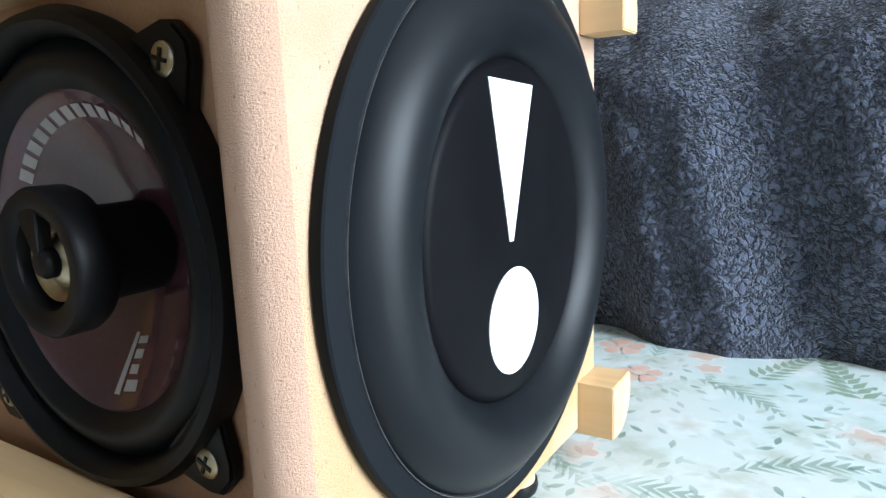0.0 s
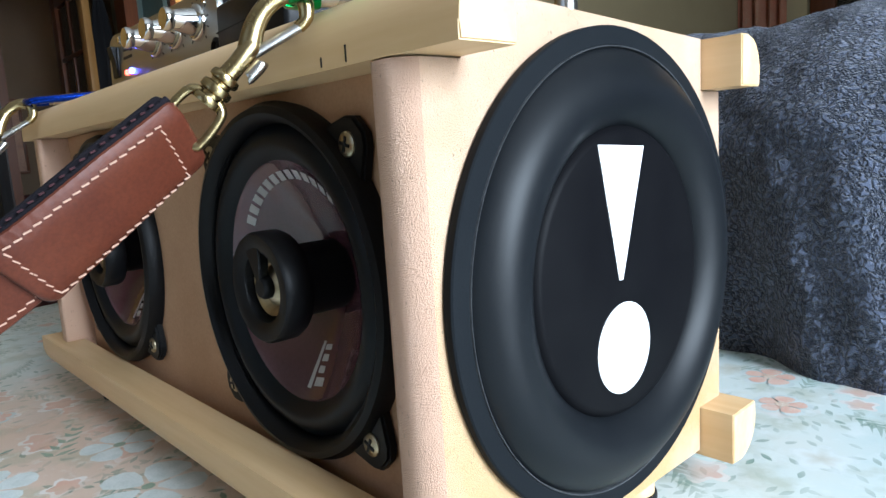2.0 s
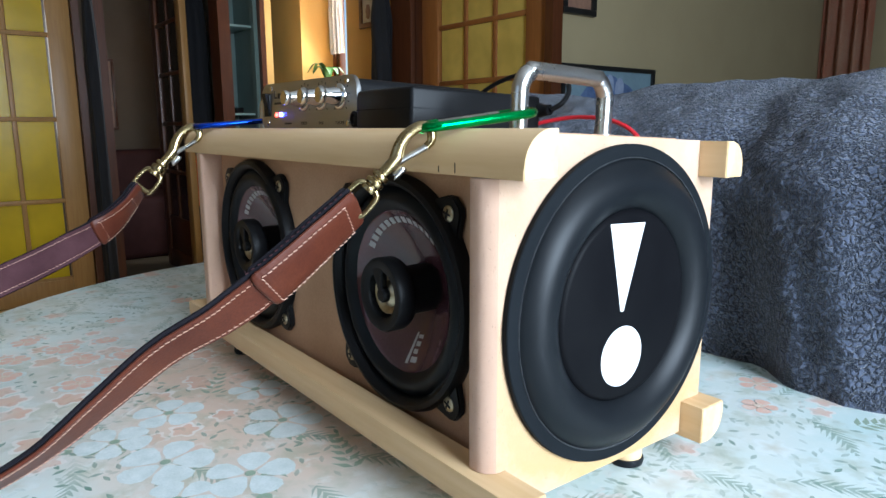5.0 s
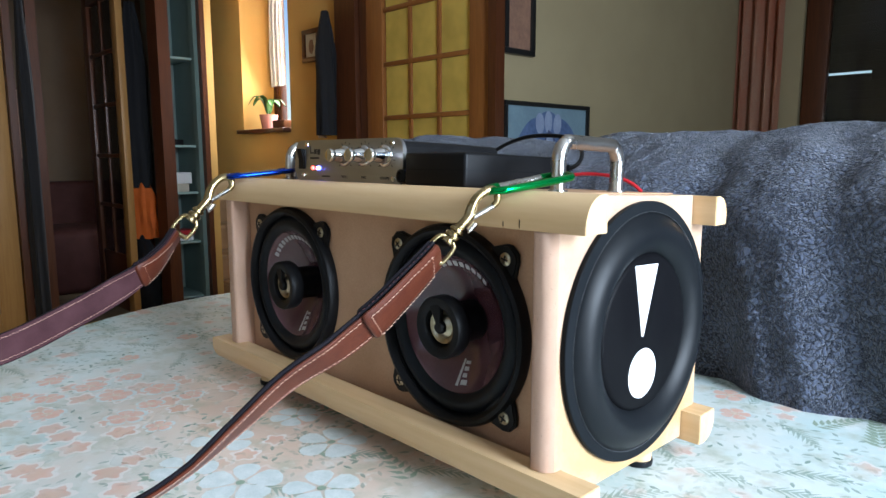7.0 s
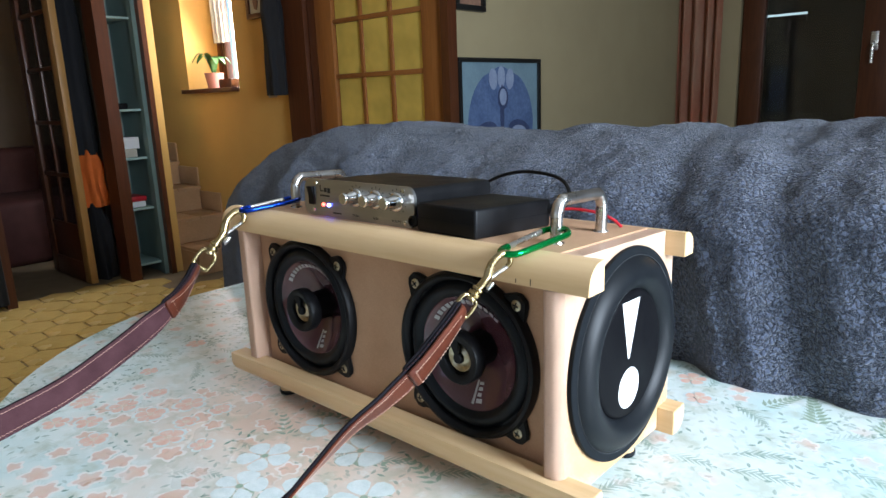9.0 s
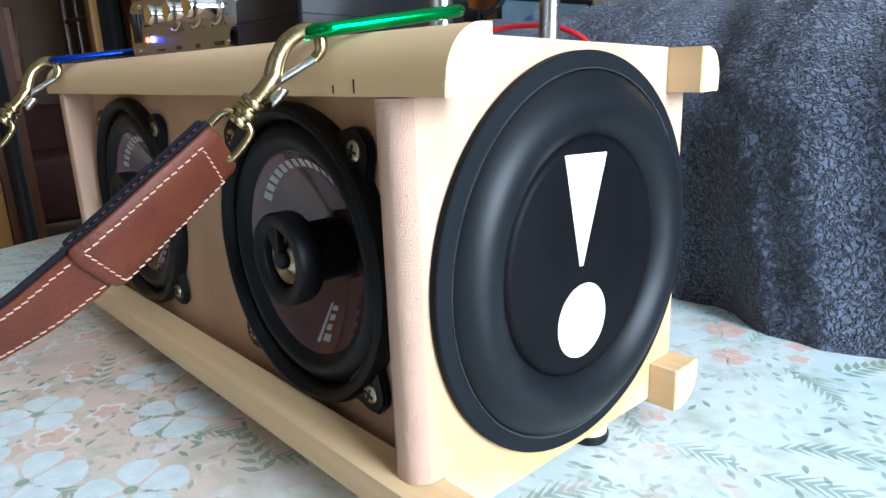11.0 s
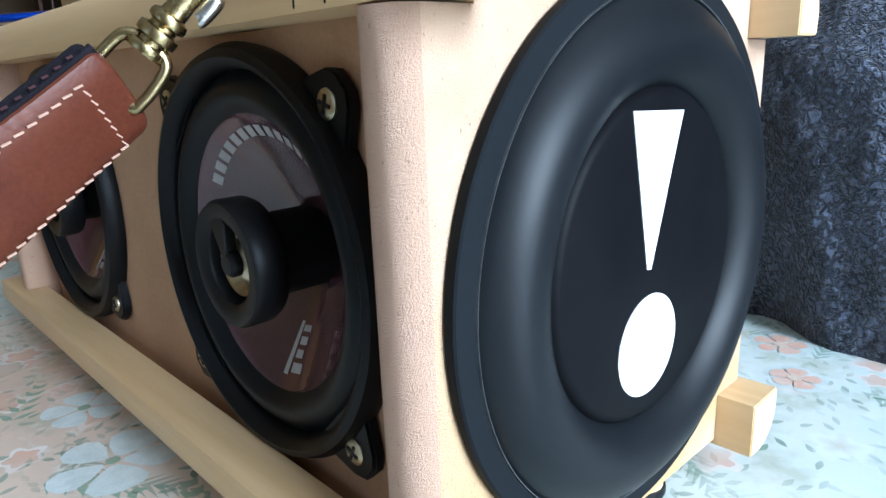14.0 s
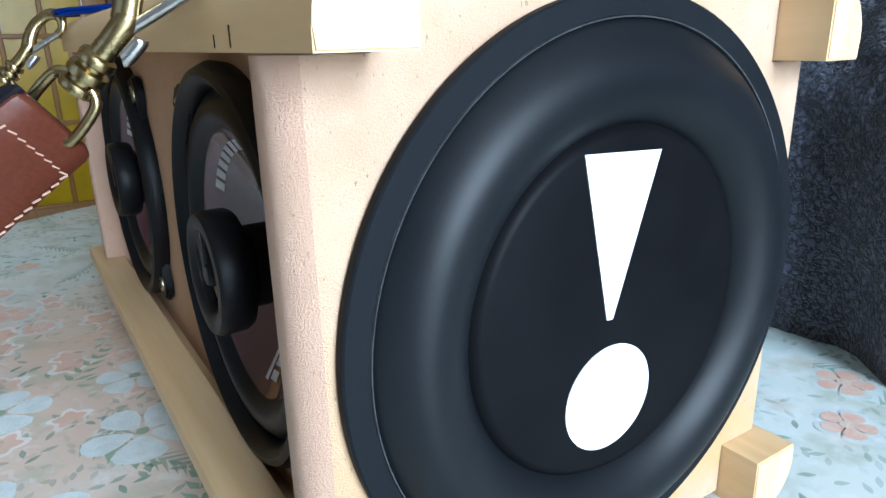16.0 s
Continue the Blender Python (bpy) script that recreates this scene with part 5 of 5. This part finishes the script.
AMBER = frosted("amber_glass", (0.80, 0.64, 0.03), 0.6)
PALE_GLASS = frosted("pale_amber_glass", (0.74, 0.55, 0.13), 0.25)
DARK_PANE = plain("dark_pane", (0.01, 0.009, 0.008), 0.1)
WALL_X = Matrix.Translation((-3.88, 0, 0)) @ Matrix.Rotation(radians(90), 4, "Z")
pane_door("door_1", "glazed wooden door with amber glass panes", WALL_X @ Matrix.Translation((-0.487, 0, 0)), 0.98, 4, 4, FLOOR_Z + 0.01, 1.20, PALE_OAK, AMBER, 0.11, 0.122)
pane_door("door_2", "honey-coloured glazed door with pale amber panes", Matrix.Translation((-2.698, 1.945, 0)), 0.895, 3, 6, FLOOR_Z + 0.01, 1.325, DOOR_WOOD, PALE_GLASS, 0.135, 0.337)
# Pale oak on one stile stands in for light falling on the door's edge.
pane_door("door_3", "dark glazed door standing open into the dim room, light on its edge painted pale", Matrix.Translation((-4.58, 1.105, 0)), 0.62, 2, 5, FLOOR_Z + 0.01, 1.25, DARK_WOOD, DARK_PANE, 0.09, 0.34, PALE_OAK)
area("far_room_light", (-5.2, -0.2, 0.6), (-3.9, 0.1, 0.2), 0.9, 0.9, 9, (1.0, 0.98, 0.92))
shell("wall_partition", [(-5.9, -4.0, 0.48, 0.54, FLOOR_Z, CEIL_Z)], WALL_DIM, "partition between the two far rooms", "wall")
shell("wall_hall_far", [(-3.96, -3.84, -2.15, -0.53, FLOOR_Z, CEIL_Z), (-3.96, -3.84, -0.53, 0.53, 1.29, CEIL_Z), (-3.96, -3.84, 0.53, 1.555, 1.29, CEIL_Z), (-3.96, -3.84, 1.556, 1.605, FLOOR_Z, CEIL_Z)], WALL_YELLOW, "ochre wall pierced by the far doorways", "wall")
shell("trim_doorways", [(-3.97, -3.83, -0.529, -0.489, FLOOR_Z, 1.29), (-3.97, -3.82, 0.496, 0.53, FLOOR_Z, 1.29), (-3.97, -3.82, 0.60, 0.648, FLOOR_Z, 1.29), (-3.97, -3.82, 1.262, 1.332, FLOOR_Z, 1.29), (-3.97, -3.82, 1.522, 1.553, FLOOR_Z, 1.29), (-3.97, -3.82, -0.529, 1.553, 1.21, 1.285)], DARK_WOOD, "dark stained door frames", "trim")
shell("trim_post", [(-2.95, -2.765, 1.90, 1.958, FLOOR_Z, 1.34), (-2.755, -2.702, 1.925, 1.958, FLOOR_Z, 1.34), (-1.799, -1.755, 1.90, 1.9585, FLOOR_Z, 1.36)], DARK_WOOD, "dark stained door posts", "trim")
COAT = surface("dark_cloth", (0.006, 0.006, 0.008), (0.010, 0.010, 0.013), 0.9, big=9, fine=300, relief=0.4)
ORANGE = surface("orange_cloth", (0.80, 0.17, 0.02), (0.62, 0.12, 0.015), 0.8, big=9, fine=300, relief=0.3)
DARK_RED = surface("dark_red_cloth", (0.05, 0.008, 0.006), (0.035, 0.006, 0.005), 0.8, big=9, fine=300)


def draped(x0, x1, y0, y1, z0, z1, seed):
    """A soft hanging garment: a rounded body whose outline and folds wander."""
    bm = bmesh.new()
    rings = []
    for k in range(19):
        f = k / 18
        wide = (0.35 + 0.65 * min(1.0, 3.2 * (1 - f))) * (1 + 0.10 * noise.noise((seed, f * 4, 0)))
        ring = []
        for j in range(28):
            a = 2 * math.pi * j / 28
            r = 1 + 0.16 * math.sin(5 * a + seed + 2 * f) + 0.2 * noise.noise((math.cos(a) * 1.4, math.sin(a) * 1.4 + seed, f * 3))
            ring.append(bm.verts.new(((x0 + x1) / 2 + (x1 - x0) / 2 * wide * r * math.cos(a), (y0 + y1) / 2 + (y1 - y0) / 2 * wide * r * math.sin(a), z0 + (z1 - z0) * f)))
        rings.append(ring)
    for a, b in zip(rings, rings[1:]):
        for j in range(28):
            bm.faces.new((a[j], a[(j + 1) % 28], b[(j + 1) % 28], b[j]))
    bm.faces.new(rings[0][::-1])
    bm.faces.new(rings[-1])
    return bm


tagged(part("coat", draped(-3.03, -2.905, 1.80, 1.895, 0.33, 1.00, 1.0), COAT), "dark coat hanging beside the wooden door post", "coat")
tagged(part("coat", draped(-3.82, -3.74, 0.53, 0.60, -0.70, 1.10, 4.0), COAT), "dark blue coat hanging between the far doors", "coat")
tagged(part("coat", draped(-4.25, -4.10, 1.17, 1.31, 0.02, 1.15, 7.0), COAT), "black coat hanging in the far doorway", "coat")
tagged(part("jacket", draped(-4.22, -4.08, 1.18, 1.31, -0.30, 0.10, 2.0), ORANGE), "bright orange jacket hanging in the far doorway", "jacket")
tagged(part("rucksack", draped(-4.28, -4.04, 1.15, 1.30, FLOOR_Z, -0.24, 9.0), COAT), "dark rucksack standing on the floor of the doorway", "rucksack")
far_sofa = thing("sofa", "dark red sofa in the dim far room", "sofa")
part("seat", block(-5.6, -4.9, 0.60, 1.70, FLOOR_Z, -0.30, 0.05, 3), DARK_RED, far_sofa)
part("backrest", block(-5.85, -5.6, 0.60, 1.70, FLOOR_Z, 0.02, 0.05, 3), DARK_RED, far_sofa)
framed("picture", "dark picture with pale spots in the dim far room", 0.90, 1.12, 0.18, 0.75, -5.898, DARK_WOOD, BROWN_PRINT, 0.02)

# glass cabinet
TEAL = surface("teal_backing", (0.15, 0.22, 0.20), (0.12, 0.17, 0.16), 0.5, big=3)
SHELF_GLASS = surface("shelf_glass_edge", (0.36, 0.50, 0.47), (0.30, 0.42, 0.40), 0.15, relief=0.0)
cab = thing("display_cabinet", "tall narrow display cabinet with pale glass shelves", "cabinet")
part("back", block(-4.25, -4.22, 1.335, 1.520, FLOOR_Z, 1.25), TEAL, cab)
part("side", block(-4.22, -3.92, 1.333, 1.343, FLOOR_Z, 1.25), TEAL, cab)
part("side", block(-4.22, -3.92, 1.510, 1.520, FLOOR_Z, 1.25), TEAL, cab)
part("post", block(-3.92, -3.86, 1.495, 1.520, FLOOR_Z, 1.25), TEAL, cab, "grey-green metal post")
for z in (-0.68, -0.33, -0.02, 0.27, 0.80):
    part("shelf", block(-4.22, -3.90, 1.344, 1.509, z, z + 0.014, 0.002), SHELF_GLASS, cab)
for y0, y1, z0, h, mat, nm, lb in ((1.29, 1.38, -0.006, 0.05, PAPER, "book_stack", "stack of pale paper on a glass shelf"), (1.30, 1.40, 0.0445, 0.07, WHITE_VINYL, "box", "white box on a glass shelf"), (1.29, 1.39, -0.316, 0.035, WHITE_VINYL, "box", "white box on a glass shelf"), (1.30, 1.40, -0.2805, 0.03, RED_WIRE, "box", "flat red box on a glass shelf"), (1.31, 1.36, 0.284, 0.035, PLASTIC, "ornament", "small dark ornament on a glass shelf")):
    tagged(part(nm, block(-4.10, -3.95, y0 + 0.08, y1 + 0.08, z0, z0 + h, 0.003), mat), lb, nm.split("_")[0])

# curtain and dark glazed door
CURTAIN = surface("orange_curtain", (0.60, 0.17, 0.08), (0.62, 0.40, 0.28), 0.85, big=5, fine=400, stretch=(1, 1, 0.2))
tagged(part("curtain", hanging(-1.79, -1.50, 4.40, FLOOR_Z + 0.02, 1.7, 4, 0.03), CURTAIN), "orange and rust striped curtain beside the glazed door", "curtain")
SHUTTER = surface("dark_shutter", (0.012, 0.008, 0.005), (0.009, 0.006, 0.004), 0.6)
CLEAR = glass("clear_glass", (0.9, 0.92, 0.92))
gdoor = tagged(new("door_4"), "dark wooden glazed door with a closed shutter behind", "door", kind="structure")
for a, b, c, d in ((-1.40, -1.26, FLOOR_Z, 1.5), (-0.69, -0.49, FLOOR_Z, 1.5), (-1.26, -0.69, FLOOR_Z, -0.55), (-1.26, -0.69, 1.38, 1.5), (0.55, 0.75, FLOOR_Z, 1.5), (-0.49, 0.55, 1.38, 1.5), (-0.49, 0.55, FLOOR_Z, -0.55), (1.75, 1.9, FLOOR_Z, 1.5), (0.75, 1.75, FLOOR_Z, -0.55), (0.75, 1.75, 1.38, 1.5)):
    part("frame_bar", block(a, b, 4.52, 4.58, c, d, 0.006), DARK_WOOD, gdoor)
for a, b in ((-1.26, -0.69), (-0.49, 0.55), (0.75, 1.75)):
    pane = part("pane", block(a, b, 4.548, 4.553, -0.55, 1.38), CLEAR, gdoor, smooth=0)
for k in range(42):
    z = FLOOR_Z + 0.06 * k
    for a, b in ((-1.42, -1.31), (-1.05, -0.49)) if abs(z - 0.69) < 0.03 else ((-1.42, -0.49),):
        part("slat", block(a, b, 4.70, 4.715, z, z + 0.062, 0.004), SHUTTER, gdoor, smooth=0)
    # Added slit: sky through it stands in for a streak reflected in the pane.
    if abs(z - 0.69) < 0.03:
        part("slat", block(-1.309, -1.051, 4.70, 4.715, z, z + 0.044, 0.004), SHUTTER, gdoor, "slat lowered to leave a bright slit in place of a reflected streak", 0)
    if not 0.05 < z < 0.47:
        part("slat", block(-0.48, 1.92, 4.70, 4.715, z, z + 0.062, 0.004), SHUTTER, gdoor, smooth=0)
part("handle", sweep(smooth_path([(-0.620, 4.515, 0.515), (-0.620, 4.47, 0.515), (-0.620, 4.465, 0.50), (-0.620, 4.465, 0.395)], 4), circle(0.010, 10), Vector((1, 0, 0))), STEEL, gdoor)
part("handle_plate", block(-0.640, -0.600, 4.505, 4.522, 0.47, 0.58, 0.003), STEEL, gdoor)

# window frames behind the viewer; the second is added round the front fill light
for nm, boxes in (("window_2", [(1.79, 1.85, -0.45, -0.38, 0.05, 1.45), (1.79, 1.85, 0.78, 0.85, 0.05, 1.45), (1.79, 1.85, -0.38, 0.78, 0.05, 0.12), (1.79, 1.85, -0.38, 0.78, 1.38, 1.45), (1.79, 1.85, 0.17, 0.23, 0.12, 1.38)]), ("window_3", [(-0.65, -0.58, -2.26, -2.20, 0.1, 1.4), (0.98, 1.05, -2.26, -2.20, 0.1, 1.4), (-0.58, 0.98, -2.26, -2.20, 0.1, 0.17), (-0.58, 0.98, -2.26, -2.20, 1.33, 1.4)])):
    w = tagged(new(nm), "unseen wooden framed window round a room light", "window", kind="structure")
    for q in boxes:
        part("window_frame", block(*q, 0.004), DARK_WOOD, w)

# floor tiles, near the hall
floor_ob = bpy.data.objects["floor"]
R = 0.105
tile_me = finish(prism([(R * 1.0 * math.cos(radians(60 * k)), R * math.sin(radians(60 * k))) for k in range(6)], 0.0, 0.006, bevel=0.002), "tile", FLOOR_TILE, 0)
dx, dy = R * 1.5 + 0.005, R * math.sqrt(3) + 0.006
for i in range(21):
    for j in range(14):
        x, y = -3.86 + i * dx, -0.45 + j * dy + (i % 2) * dy / 2
        if y < 1.93 and x < -0.5 and not (y > 1.42 and x < -3.5):
            t = new("tile", tile_me)
            t.parent = floor_ob
            t.matrix_local = Matrix.Translation((x, y, FLOOR_Z))
